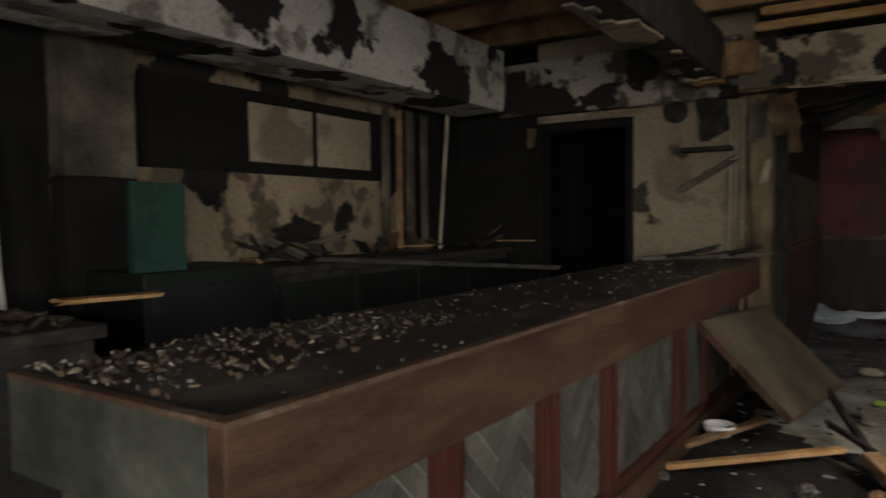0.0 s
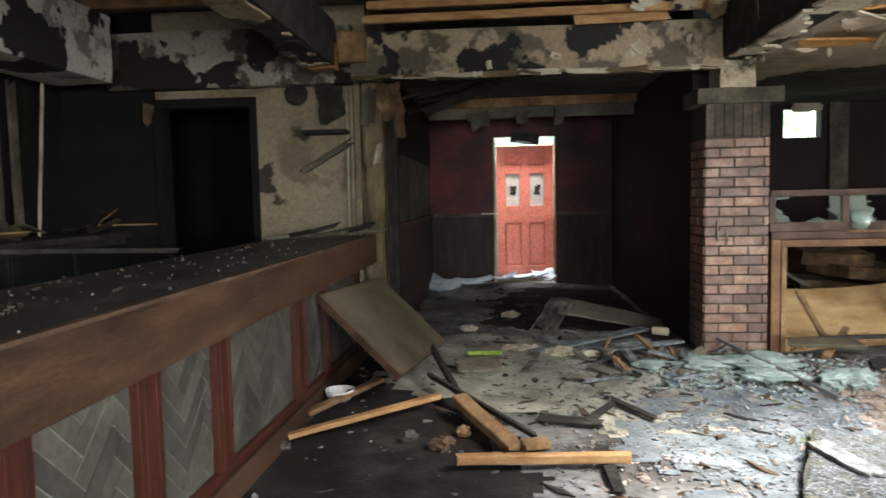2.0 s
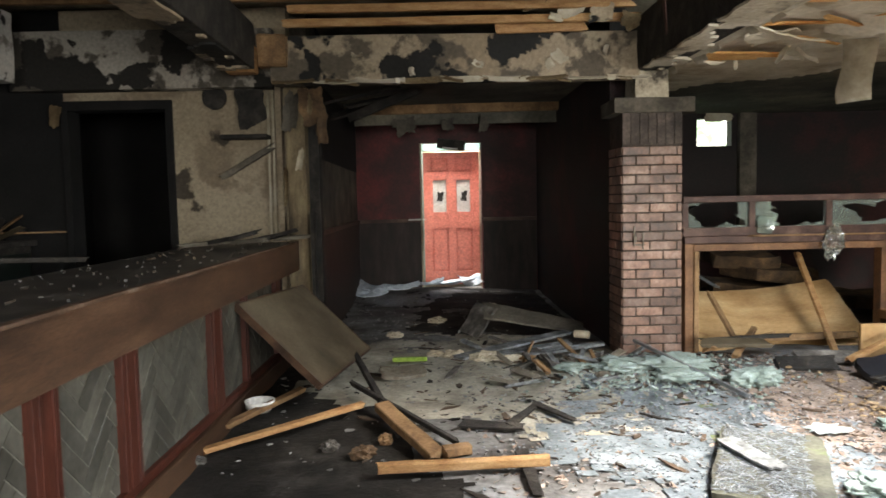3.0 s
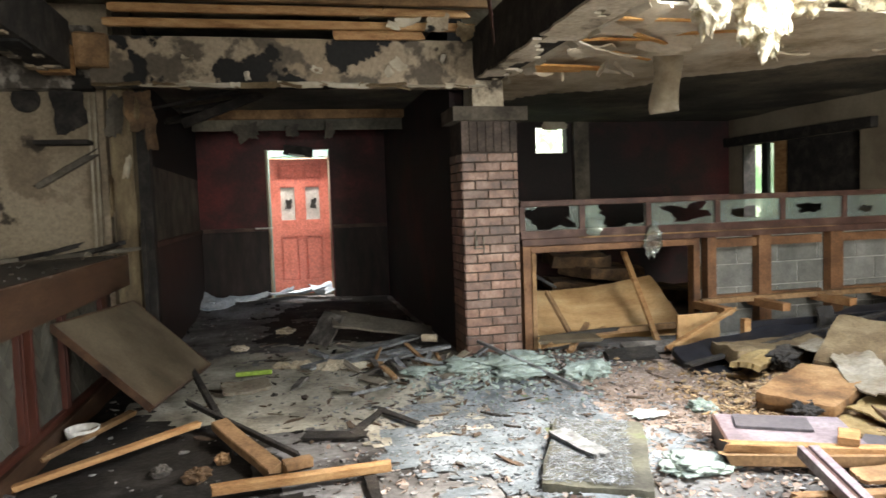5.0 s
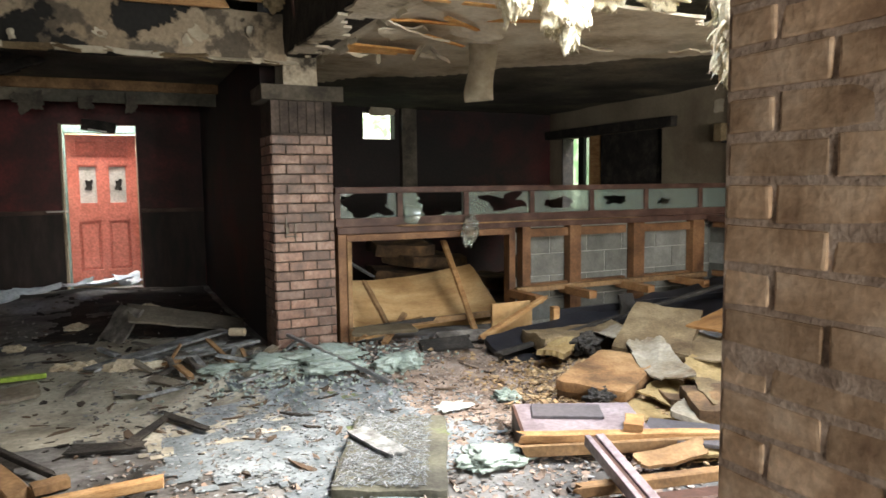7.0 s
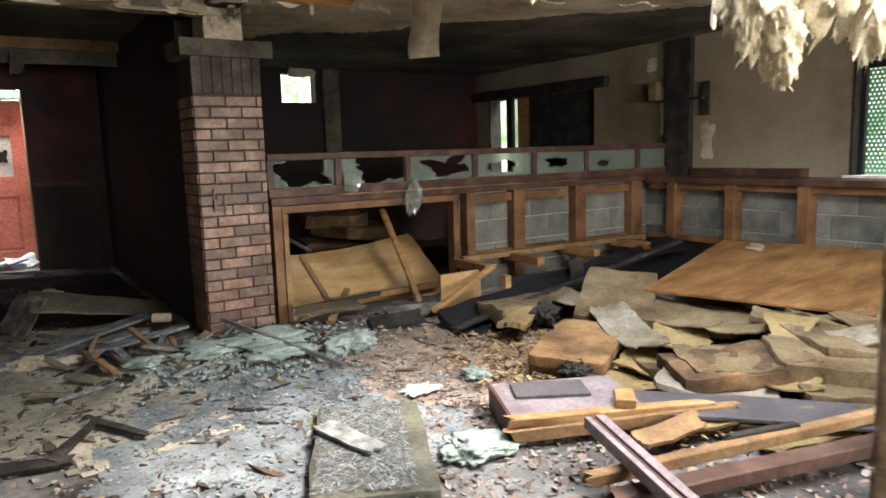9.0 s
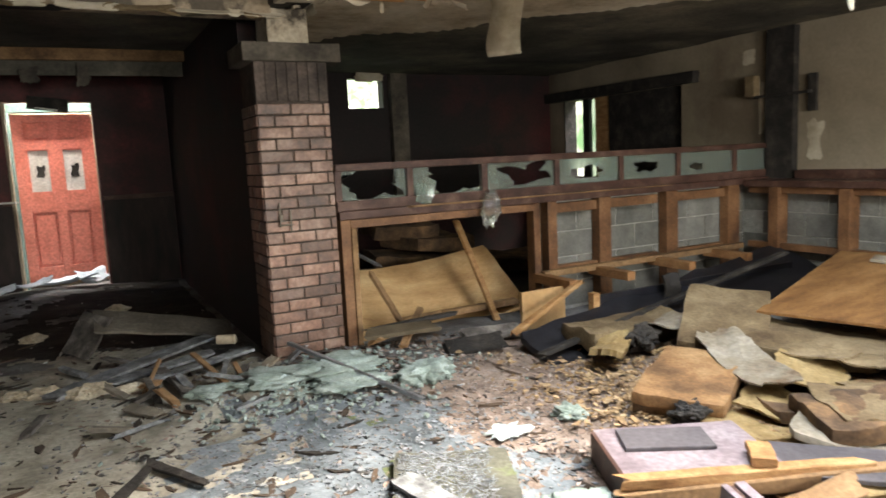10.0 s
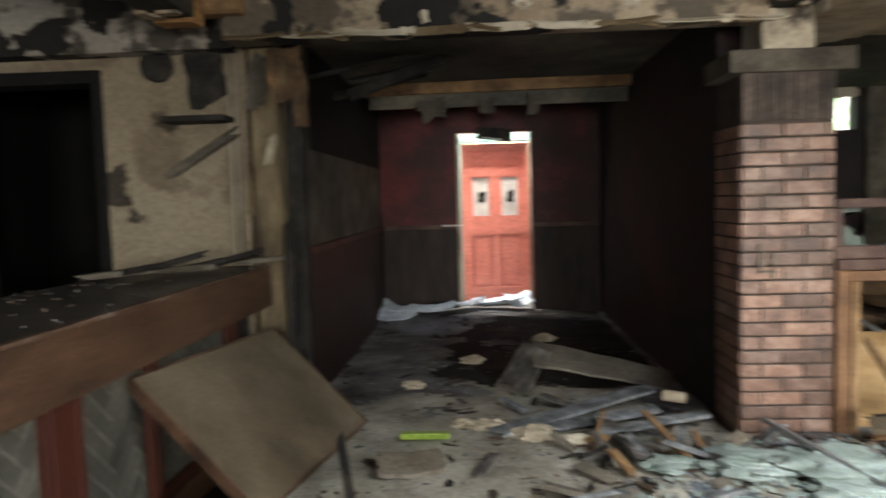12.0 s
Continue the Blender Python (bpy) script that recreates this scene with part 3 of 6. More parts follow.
def ash_layer(name, x0, x1, y0, y1, mat, label, keep, lift, seed):
    """A thin ragged layer of wet ash or silt on the floor; some carry painted light or shade."""
    bm = bmesh.new()
    step = 0.05
    pts = {}

    def vert(i, j):
        if (i, j) not in pts:
            x, y = x0 + i * step, y0 + j * step
            d = noise.noise_vector(Vector((x * 6, y * 6, seed))) * step * 0.5
            pts[i, j] = bm.verts.new((x + d.x, y + d.y, floor_height(x + d.x, y + d.y) + lift + 0.004 * noise.noise(Vector((x * 9, y * 9, seed)))))
        return pts[i, j]
    for i in range(int((x1 - x0) / step)):
        for j in range(int((y1 - y0) / step)):
            x, y = x0 + (i + 0.5) * step, y0 + (j + 0.5) * step
            if keep(x, y) + 0.55 * noise.fractal(Vector((x * 1.6, y * 1.6, seed)), 1, 2, 5) > 0:
                bm.faces.new((vert(i, j), vert(i + 1, j), vert(i + 1, j + 1), vert(i, j + 1)))
    return solo(name, bm, mat, label, "ash", kind="structure", smooth=True)


# Ash coloured extra dark: the shade along the bar is painted in.
ash_layer("black_ash", -1.0, 1.5, 1.6, 8.6, "black_ash", "black ash along the bar, darkened for the shade there", lambda x, y: 0.95 - (x + 0.35) * 1.25 - max(0, y - 4.3) * 0.9, 0.006, 4)
# Silt whose pale blue carries the pool of skylight under the hole.
ash_layer("grey_silt", 0.5, 3.0, 2.4, 5.6, "grey_silt", "silt coloured pale blue-grey for the skylight below the hole", lambda x, y: 0.45 - ((x - 1.75) / 0.8) ** 2 * 0.5 - ((y - 4.0) / 1.1) ** 2 * 0.5, 0.009, 8)
ash_layer("moss", 1.4, 3.0, 2.6, 4.8, "moss_green", "thin green moss on the silt", lambda x, y: 0.08 - ((x - 2.05) / 0.5) ** 2 * 0.3 - ((y - 3.7) / 0.8) ** 2 * 0.3, 0.013, 15)
ash_layer("leaf_mould", 2.3, 5.6, 2.3, 5.6, "leaf_mould", "pinkish-brown rotted leaf mould over the floor", lambda x, y: 0.5 - ((x - 3.6) / 1.2) ** 2 * 0.45 - ((y - 4.1) / 1.2) ** 2 * 0.45, 0.010, 41)
# Mud with a raised colour that stands for light on the recess floor.
ash_layer("brown_silt", -0.7, 1.9, 3.6, 8.0, "brown_silt", "grey-brown mud in the recess, coloured paler as if lit", lambda x, y: 0.6 - ((x - 0.75) / 1.05) ** 2 * 0.4 - ((y - 5.45) / 1.3) ** 2 * 0.4 - max(0, 4.7 - y) * max(0, 1.2 - x), 0.008, 21)
# Second dark layer paints the shade deep in the recess.
ash_layer("black_ash", -0.7, 1.85, 6.6, 10.2, "black_ash", "black ash on the recess floor, darkened for the shade there", lambda x, y: 0.1 + (x - 0.4) * 0.6 + min(0, y - 7.6) * 0.9 - max(0, y - 9.3) * 0.8, 0.012, 33)
solo("ground", box(-400, 400, -400, 400, -0.6, -0.3), "ground", "green ground outside the building", "ground", kind="structure")

wall_with_hole("wall_west_south", "y", -3.8, -3.6, -2.6, 2.1, 3.0, [], "near_black", "near-black wall behind the bar")
wall_with_hole("wall_west_north", "y", -3.8, -3.597, 5.2, 6.2, 3.0, [], "near_black", "near-black end of the wall behind the bar")
wall_with_hole("wall_west", "y", -3.8, -3.6, 2.1, 5.2, 3.0, [], "plaster_peel", "scorched plaster wall with burnt patches behind the bar")
wall_with_hole("wall_south", "x", -2.8, -2.6, -3.8, 7.1, 3.0, ASSUMED_WINDOWS, "plaster_dark", "smoke-darkened plaster wall")
wall_with_hole("wall_doorway", "x", 6.2, 6.36, -2.74, -0.86, 3.0, [(-2.72, -1.87, -0.05, 2.2)], "plaster_cream", "smoke-stained cream plaster wall with an open doorway")
wall_with_hole("wall_corner", "x", 6.2, 6.36, -3.8, -2.74, 3.0, [], "near_black", "near-black wall in the corner behind the bar")
# Store walls are coloured near black so the open doorway reads dark.
wall_with_hole("wall_store_back", "x", 8.4, 8.5, -3.8, -0.86, 3.0, [], "near_black", "near-black wall of the room behind the bar")
wall_with_hole("wall_store_side", "y", -3.8, -3.6, 6.36, 8.4, 3.0, [], "near_black", "near-black side wall of the room behind the bar")
wall_with_hole("wall_recess_top", "y", -0.86, -0.715, 6.9, 10.29, 3.0, [], "near_black", "soot-black upper wall of the recess", z0=1.78)
wall_with_hole("wall_recess_end", "y", -0.86, -0.72, 6.36, 6.9, 3.0, [], "plaster_dark", "smoke-stained plaster at the recess entrance", z0=1.78)
wall_with_hole("wall_recess_west", "y", -0.86, -0.72, 6.36, 10.29, 1.78, [], "plaster_dark", "smoke-stained grey-brown plaster wall of the recess")
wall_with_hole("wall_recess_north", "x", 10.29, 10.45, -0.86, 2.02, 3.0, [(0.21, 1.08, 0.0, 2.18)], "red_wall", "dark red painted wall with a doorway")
wall_with_hole("wall_recess_east", "y", 1.88, 2.02, 6.2, 10.29, 3.0, [], "recess_maroon", "near-black dark red wall of the recess")
wall_with_hole("wall_north", "x", 9.4, 9.56, 2.02, 6.9, 3.0, [(3.87, 4.33, 2.0, 2.36)], "blackish_red", "dark red wall with a small high window")
wall_with_hole("wall_east", "y", 6.9, 7.1, -2.6, 9.56, 3.0, [(2.4, 3.95, 1.0, 1.98), (6.98, 9.08, 1.0, 2.03)], "plaster_east", "cream plaster wall with a boarded window and a screened window")
# lobby behind the red door's opening, open to the sky
wall_with_hole("wall_lobby_north", "x", 10.93, 11.05, -0.9, 2.1, 2.6, [], "plaster_cream", "pale wall of the roofless lobby")
wall_with_hole("wall_lobby_west", "y", -1.0, -0.9, 10.45, 11.05, 2.6, [], "plaster_cream", "pale side wall of the lobby")
wall_with_hole("wall_lobby_east", "y", 2.02, 2.12, 10.45, 11.05, 2.6, [], "plaster_cream", "pale side wall of the lobby")


def holed_sheet(x0, x1, y0, y1, z, thick, step, keep):
    """A board sheet of small squares; squares where keep(x, y) is false are missing, so the edge is ragged."""
    bm = bmesh.new()
    nx, ny = int((x1 - x0) / step), int((y1 - y0) / step)
    pts = {}

    def vert(i, j):
        if (i, j) not in pts:
            x, y = x0 + i * step, y0 + j * step
            d = noise.noise_vector(Vector((x * 5, y * 5, z))) * step * 0.4
            sag = 0.02 * noise.noise(Vector((x * 1.2, y * 1.2, 3)))
            pts[i, j] = bm.verts.new((x + d.x, y + d.y, z + sag))
        return pts[i, j]
    for i in range(nx):
        for j in range(ny):
            if keep(x0 + (i + 0.5) * step, y0 + (j + 0.5) * step):
                bm.faces.new((vert(i, j), vert(i + 1, j), vert(i + 1, j + 1), vert(i, j + 1)))
    r = bmesh.ops.extrude_face_region(bm, geom=bm.faces[:])
    for g in r["geom"]:
        if isinstance(g, bmesh.types.BMVert):
            g.co.z += thick
    return bm


def hole_edge(x, y):
    """Positive outside the hole that the fire broke through the ceiling, in metres about."""
    d = max(abs(x - 3.45) - 1.25, abs(y - 2.3) - 1.5)
    return d + 0.28 * noise.fractal(Vector((x * 1.1, y * 1.1, 7)), 1.0, 2.0, 4)


# Zero or less where the ceiling takes the paler colour that stands for bounce light.
def pale_limit(x, y):
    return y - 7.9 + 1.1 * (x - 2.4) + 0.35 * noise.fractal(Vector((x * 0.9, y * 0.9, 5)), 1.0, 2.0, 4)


solo("ceiling_hall", holed_sheet(2.2, 6.9, -2.6, 9.4, 2.42, 0.02, 0.08, lambda x, y: hole_edge(x, y) > 0 and pale_limit(x, y) > 0), "ceiling_dark", "darker coloured ceiling beyond the burnt hole", "ceiling", kind="structure")
solo("ceiling_broken", holed_sheet(2.2, 6.9, -2.6, 9.4, 2.42, 0.02, 0.08, lambda x, y: hole_edge(x, y) > 0 and pale_limit(x, y) <= 0), "ceiling_pale", "sagging cream ceiling board, coloured as lit, around a large burnt hole", "ceiling", kind="structure")
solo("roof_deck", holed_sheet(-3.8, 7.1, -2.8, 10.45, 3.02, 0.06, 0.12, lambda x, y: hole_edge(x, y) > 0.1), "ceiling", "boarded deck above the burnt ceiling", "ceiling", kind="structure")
solo("ceiling_recess", box(-0.72, 1.88, 6.2, 10.29, 2.5, 2.53), "ceiling_dark", "dark recess ceiling", "ceiling", kind="structure")

# ---- bar ----


def skew(x, y):
    """The bar runs a little off the room's axis."""
    return x + 0.02 * (y - 0.95)


bar = thing("bar_counter", pose(-0.88, 0.95, 0, 0, 0, -1.1), "long dusty bar counter with brown fascia and herringbone panels", "bar counter")
part("top", box(-0.78, -0.052, 0.052, 5.15, 0.985, 1.034, 0.004), "bar_top", bar, "dusty dark worn counter top")
part("fascia", box(-0.05, 0.0, 0.0, 5.15, 0.80, 1.037, 0.007, 0.002, 6), "bar_wood", bar, "brown wooden fascia board")
part("end_fascia", box(-0.78, -0.052, 0.0, 0.05, 0.80, 1.037, 0.007, 0.002, 3), "bar_end", bar, "mouldy grey end board")
part("worn_arris", box(-0.03, 0.003, -0.003, 5.14, 1.026, 1.0405, 0.004, 0.0015, 8), "worn_edge", bar, "pale worn edge of the counter")
part("worn_arris", box(-0.78, -0.031, -0.003, 0.03, 1.026, 1.0405, 0.004, 0.0015, 4), "worn_edge", bar, "pale worn edge of the counter")
part("carcass", box(-0.74, -0.15, 0.1, 5.1, 0.0, 0.984), "char", bar)
part("plinth", box(-0.15, -0.07, 0.08, 5.1, 0.0, 0.15, 0.01), "bar_wood", bar)
part("skirting_moulding", box(-0.15, -0.09, 0.09, 5.1, 0.152, 0.2, 0.012), "bar_red", bar, "red-brown moulded skirting")
BAR_PANELS = ((0.10, 0.77), (0.91, 1.42), (1.57, 2.03), (2.18, 3.1), (3.3, 3.76), (3.84, 4.6))
for (_, y0), (y1, _) in zip(BAR_PANELS, BAR_PANELS[1:]):
    part("stile", box(-0.13, -0.085, y0, y1, 0.2, 0.80, 0.004), "bar_red", bar, "red-brown stained upright")
    part("stile_bead", box(-0.13, -0.079, y0 + 0.03, y0 + 0.042, 0.2, 0.80, 0.003), "bar_red", bar)
    part("stile_bead", box(-0.13, -0.079, y1 - 0.042, y1 - 0.03, 0.2, 0.80, 0.003), "bar_red", bar)
part("stile", box(-0.13, -0.085, 4.6, 4.75, 0.2, 0.80, 0.004), "bar_red", bar, "red-brown stained upright")
# Paler than the slats, so the gaps between them read as pale lines.
part("panel_backing", box(-0.15, -0.1225, 0.10, 4.6, 0.2, 0.80), "herring_joint", bar, "pale backing of the panels")

# ---- timber posts and beams ----
solo("beam_cross", box(-0.9, 2.0, 5.75, 5.95, 2.3, 2.66, 0.01, 0.006, 4), "plaster_peel", "beam clad in scorched peeling plaster", "beam", kind="structure")
solo("beam_east", box(1.98, 2.24, -2.6, 5.98, 2.36, 2.75, 0.01, 0.01, 4), "char", "charred boxed beam running to the brick pier", "beam", kind="structure")
solo("beam_bar", box(-1.2, -0.98, -2.6, 5.6, 2.38, 2.72, 0.01, 0.01, 4), "char", "charred boxed beam above the bar", "beam", kind="structure")
solo("beam_doorway", box(-3.1, -0.95, 6.05, 6.2, 2.32, 2.8, 0.01, 0.008, 4), "plaster_scorch", "scorched grey plastered beam above the open doorway", "beam", kind="structure")
solo("beam_soffit", box(-3.3, -2.78, -2.6, 5.6, 2.3, 2.82, 0.01, 0.012, 4), "plaster_pale", "boxed soffit with peeling pale paint above the back bar", "beam", kind="structure")
solo("post", box(-0.86, -0.7, 6.05, 6.2, 0, 2.4, 0.008, 0.004, 2), "post_wood", "scorched pale timber post at the bar's end", "post", kind="structure")

solo("beam_lining", holed_sheet(1.97, 2.30, -2.4, 5.75, 2.335, 0.016, 0.055, lambda x, y: noise.fractal(Vector((x * 3, y * 2.2, 6)), 1, 2, 4) > -0.32), "plaster_lining", "torn plasterboard lining under the charred beam", "lining", kind="structure")
solo("beam_lining", holed_sheet(-1.22, -0.96, -2.4, 5.55, 2.355, 0.016, 0.055, lambda x, y: noise.fractal(Vector((x * 3, y * 2.2, 2)), 1, 2, 4) > 0.05), "plaster_peel", "torn plasterboard lining under the beam over the bar", "lining", kind="structure")

# ---- brick piers ----


def brick_face(parent, mat, meshes, origin, along, out, length, z0, z1, course, brick, jitter=0.0015):
    """Running-bond bricks on one face of a pier. along and out: unit directions in the plan. jitter: how uneven the bricks are."""
    rng = random.Random(int(length * 1000 + z0 * 77 + origin[0] * 10))
    k, z = 0, z0
    turn = math.degrees(math.atan2(along[1], along[0]))
    while z + course * 0.9 < z1:
        at = 0.0
        first = brick if k % 2 == 0 else brick / 2
        while at < length - 0.02:
            w = min(first if at == 0 else brick, length - at)
            if length - at - w < 0.03:
                w = length - at
            key = (round(w, 3), rng.randrange(4))
            if key not in meshes:
                bm = box(0.005, key[0] - 0.005, 0, 0.05, 0.005, course - 0.006, 0.005) if jitter < 0.003 else box(0.007, key[0] - 0.007, 0, 0.05, 0.006, course - 0.008, 0.006)
                for v in bm.verts:
                    v.co += noise.noise_vector(v.co * 22 + Vector((0, 0, 9 * key[1]))) * jitter
                meshes[key] = mesh_of("brick", bm, mat)
            ob = new("brick", meshes[key])
            ob.parent = parent
            push = 0.004 + rng.uniform(-0.003, 0.003)
            ob.matrix_basis = pose(origin[0] + along[0] * at + out[0] * push, origin[1] + along[1] * at + out[1] * push, z, 0, 0, turn) @ pose(0, 0, 0, rng.uniform(-0.5, 0.5), 0, rng.uniform(-0.6, 0.6))
            at += w
        z += course
        k += 1


pier = thing("brick_pier", pose(0, 0, 0), "brown brick pier with soot stains and a concrete cap", "pier", kind="structure")
part("core", box(1.877, 2.353, 5.807, 6.193, 0, 2.03), "mortar", pier)
part("cap", box(1.80, 2.45, 5.76, 6.2, 2.02, 2.14, 0.01, 0.006, 2), "plaster_dark", pier, "scorched concrete cap")
part("padstone", box(1.98, 2.25, 5.8, 6.1, 2.14, 2.36, 0.01, 0.01, 2), "plaster_lining", pier, "pale peeling padstone")
near = thing("brick_pier", pose(0, 0, 0), "light brown brick pier with raked joints", "pier", kind="structure")
part("core", box(1.8205, 2.3, 0.2, 1.3515, 0, 3.0), "mortar_light", near)

hook = thing("wire_bracket", pose(2.001, 5.79, 1.017), "bent rusty wire bracket fixed to the brick pier", "bracket")
for dx, z0, z1 in ((-0.04, -0.06, 0.10), (0.03, -0.10, 0.05)):
    part("rod", box(dx - 0.005, dx + 0.005, -0.025, -0.015, z0, z1, 0.002), "plaster_dark", hook)
part("cross_rod", box(-0.05, 0.045, -0.027, -0.013, -0.055, -0.045, 0.002), "plaster_dark", hook)
part("plate", box(-0.045, -0.02, -0.014, 0.0, -0.03, 0.02, 0.002), "plaster_dark", hook)

# ---- glazed partition with bench seating ----
screen = thing("partition", pose(0, 0, 0), "low timber partition with a row of broken glass panes", "partition", kind="structure")
part("top_rail", box(2.38, 6.9, 5.83, 5.90, 1.295, 1.345, 0.006), "rail_wood", screen)
part("ledge", box(2.38, 6.9, 5.80, 6.0, 0.96, 1.02, 0.008, 0.002, 3), "rail_wood", screen)
part("bottom_rail", box(2.38, 6.9, 5.835, 5.895, 1.02, 1.09, 0.006, 0.002, 3), "rail_wood", screen)
for x in (2.4, 2.95, 3.585, 4.277, 4.965, 5.645, 6.39):
    part("mullion", box(x - 0.025, x + 0.025, 5.84, 5.89, 1.09, 1.295, 0.004), "rail_wood", screen)
for x, w in ((2.43, 0.04), (4.045, 0.032), (4.2, 0.045), (4.755, 0.065), (5.54, 0.07), (6.35, 0.08)):
    part("upright", box(x - w, x + w, 5.82, 5.92, 0.05, 0.96, 0.005), "frame_wood", screen)
part("block_wall", box(4.18, 6.9, 5.94, 6.06, 0, 0.955), "block_joint", screen)
solo("ledge_east", box(6.45, 6.9, 1.6, 5.80, 0.94, 1.0, 0.008), "rail_wood", "dark timber ledge on top of the bench back", "ledge", kind="structure")
east_blocks = solo("bench_back", box(6.62, 6.9, 1.6, 5.93, 0, 0.94), "block_joint", "concrete block wall behind the stripped bench", "wall", kind="structure")

solo("backdrop", box(12, 12.1, -8, 20, -0.3, 6), "glow_east", "glowing green panel standing for trees outside the windows", "backdrop", kind="structure")
solo("backdrop", box(-4, 10, 16, 16.1, -0.3, 8), "glow_north", "glowing pale green panel standing for trees behind the building", "backdrop", kind="structure")

# ---- shapes for wreckage ----


def pad_mesh(sx, sy, sz, seed, wob=0.03, cuts=7, sag=0.0):
    """A soft slab with rounded, uneven edges; its base lies at z = 0."""
    bm = bmesh.new()
    bx(bm, -sx / 2, sx / 2, -sy / 2, sy / 2, 0, sz)
    bmesh.ops.subdivide_edges(bm, edges=bm.edges[:], cuts=cuts + 3, use_grid_fill=True)
    for v in bm.verts:
        u, w = abs(v.co.x) / (sx / 2), abs(v.co.y) / (sy / 2)
        r = (u ** 36 + w ** 36) ** (1 / 36)
        if r > 1:
            v.co.x, v.co.y = v.co.x / r, v.co.y / r
        t = (v.co.z / sz - 0.5) * 2
        pull = 1 - 0.10 * sz / max(sx, sy) * abs(t) ** 3 * min(1, r) ** 2
        v.co.x, v.co.y = v.co.x * pull, v.co.y * pull
        v.co.z = sz / 2 + (v.co.z - sz / 2) * (1 - 0.08 * min(1, r) ** 14)
        d = noise.noise_vector(Vector((v.co.x * 4 + seed * 3.1, v.co.y * 4, v.co.z * 4 + seed))) * wob
        v.co += d
        v.co.z += sag * (u * u - 0.4) + wob * (0.5 * noise.noise(Vector((v.co.x * 9 + seed, v.co.y * 9, 2))) + 0.25 * noise.noise(Vector((v.co.x * 24, v.co.y * 24, seed))))
    for e in bm.edges:
        if len(e.link_faces) == 2 and e.calc_face_angle(0) > 0.75:
            e.smooth = False
    return bm


def torn_mesh(sx, sy, thick, seed, bend=0.05, rag=0.25, n=20):
    """A torn flat piece: a ragged outline, a little thickness and a bend."""
    rng = random.Random(seed)
    bm = bmesh.new()
    ring = []
    for i in range(n * 2):
        a = 2 * math.pi * i / (n * 2)
        c, s = math.cos(a), math.sin(a)
        slow = 0.5 + 0.5 * noise.noise(Vector((c * 1.6 + seed * 1.7, s * 1.6, seed * 0.3)))
        jag = 0.5 + 0.5 * noise.noise(Vector((c * 6 + seed, s * 6, 3)))
        k = 1 / max(abs(c), abs(s), 0.75) * (1 - rag * (0.75 * slow + 0.35 * jag) - 0.06 * rng.random())
        ring.append(Vector((c * k * sx / 2, s * k * sy / 2, 0)))
    mid = [p * 0.5 for p in ring]

    def lift(p, z):
        q = p.copy()
        q.z = z + bend * (2 * (p.x / sx) ** 2 * 2 + math.sin(p.y / sy * 4 + seed) * 0.5) + 0.25 * bend * noise.noise(Vector((p.x * 12, p.y * 12, seed)))
        return bm.verts.new(q)
    layers = []
    for z in (0, thick):
        layers.append(([lift(p, z) for p in ring], [lift(p, z) for p in mid], lift(Vector((0, 0, 0)), z)))
    m = len(ring)
    for o, h, c in layers:
        for i in range(m):
            j = (i + 1) % m
            bm.faces.new((o[i], o[j], h[j], h[i]))
            bm.faces.new((h[i], h[j], c))
    for i in range(m):
        j = (i + 1) % m
        bm.faces.new((layers[0][0][i], layers[0][0][j], layers[1][0][j], layers[1][0][i]))
    return bm


def plank_mesh(length, w, h, seed=0, broken=0.06, taper=0.0, cuts=6):
    """A plank along x from 0, its base at z = 0, with worn edges and splintered ends."""
    rng = random.Random(seed)
    bm = bmesh.new()
    rings = []
    for i in range(cuts + 1):
        x = length * i / cuts
        k = 1 - taper * i / cuts
        dy, dz = rng.uniform(-0.04, 0.04) * w, rng.uniform(-0.03, 0.03) * h
        c = 0.12 * min(w, h)
        prof = [(-w / 2 + c, 0), (w / 2 - c, 0), (w / 2, c), (w / 2, h - c), (w / 2 - c, h), (-w / 2 + c, h), (-w / 2, h - c), (-w / 2, c)]
        end = i in (0, cuts)
        rings.append([bm.verts.new((x + (rng.uniform(-broken, broken) * (1 if end else 0)), (y + dy) * k, (z + dz) * k if z > c else z)) for y, z in prof])
    for a, b in zip(rings, rings[1:]):
        for i in range(8):
            j = (i + 1) % 8
            bm.faces.new((a[i], a[j], b[j], b[i]))
    bm.faces.new(rings[0])
    bm.faces.new(rings[-1])
    return bm


def lay(x0, y0, z0, x1, y1, z1, roll=0):
    """The pose that lays a plank from one point to another."""
    d = Vector((x1 - x0, y1 - y0, z1 - z0))
    yaw, pitch = math.degrees(math.atan2(d.y, d.x)), -math.degrees(math.atan2(d.z, math.hypot(d.x, d.y)))
    return pose(x0, y0, z0, 0, 0, yaw) @ pose(0, 0, 0, 0, pitch, 0) @ pose(0, 0, 0, roll, 0, 0)


def dist(*c):
    return math.dist(c[:3], c[3:])


def plank(name, a, b, w, h, mat, label, category="plank", seed=1, roll=0, broken=0.04, taper=0.0, group=""):
    return solo(name, plank_mesh(dist(*a, *b), w, h, seed, broken, taper), mat, label, category, group, at=lay(*a, *b, roll))


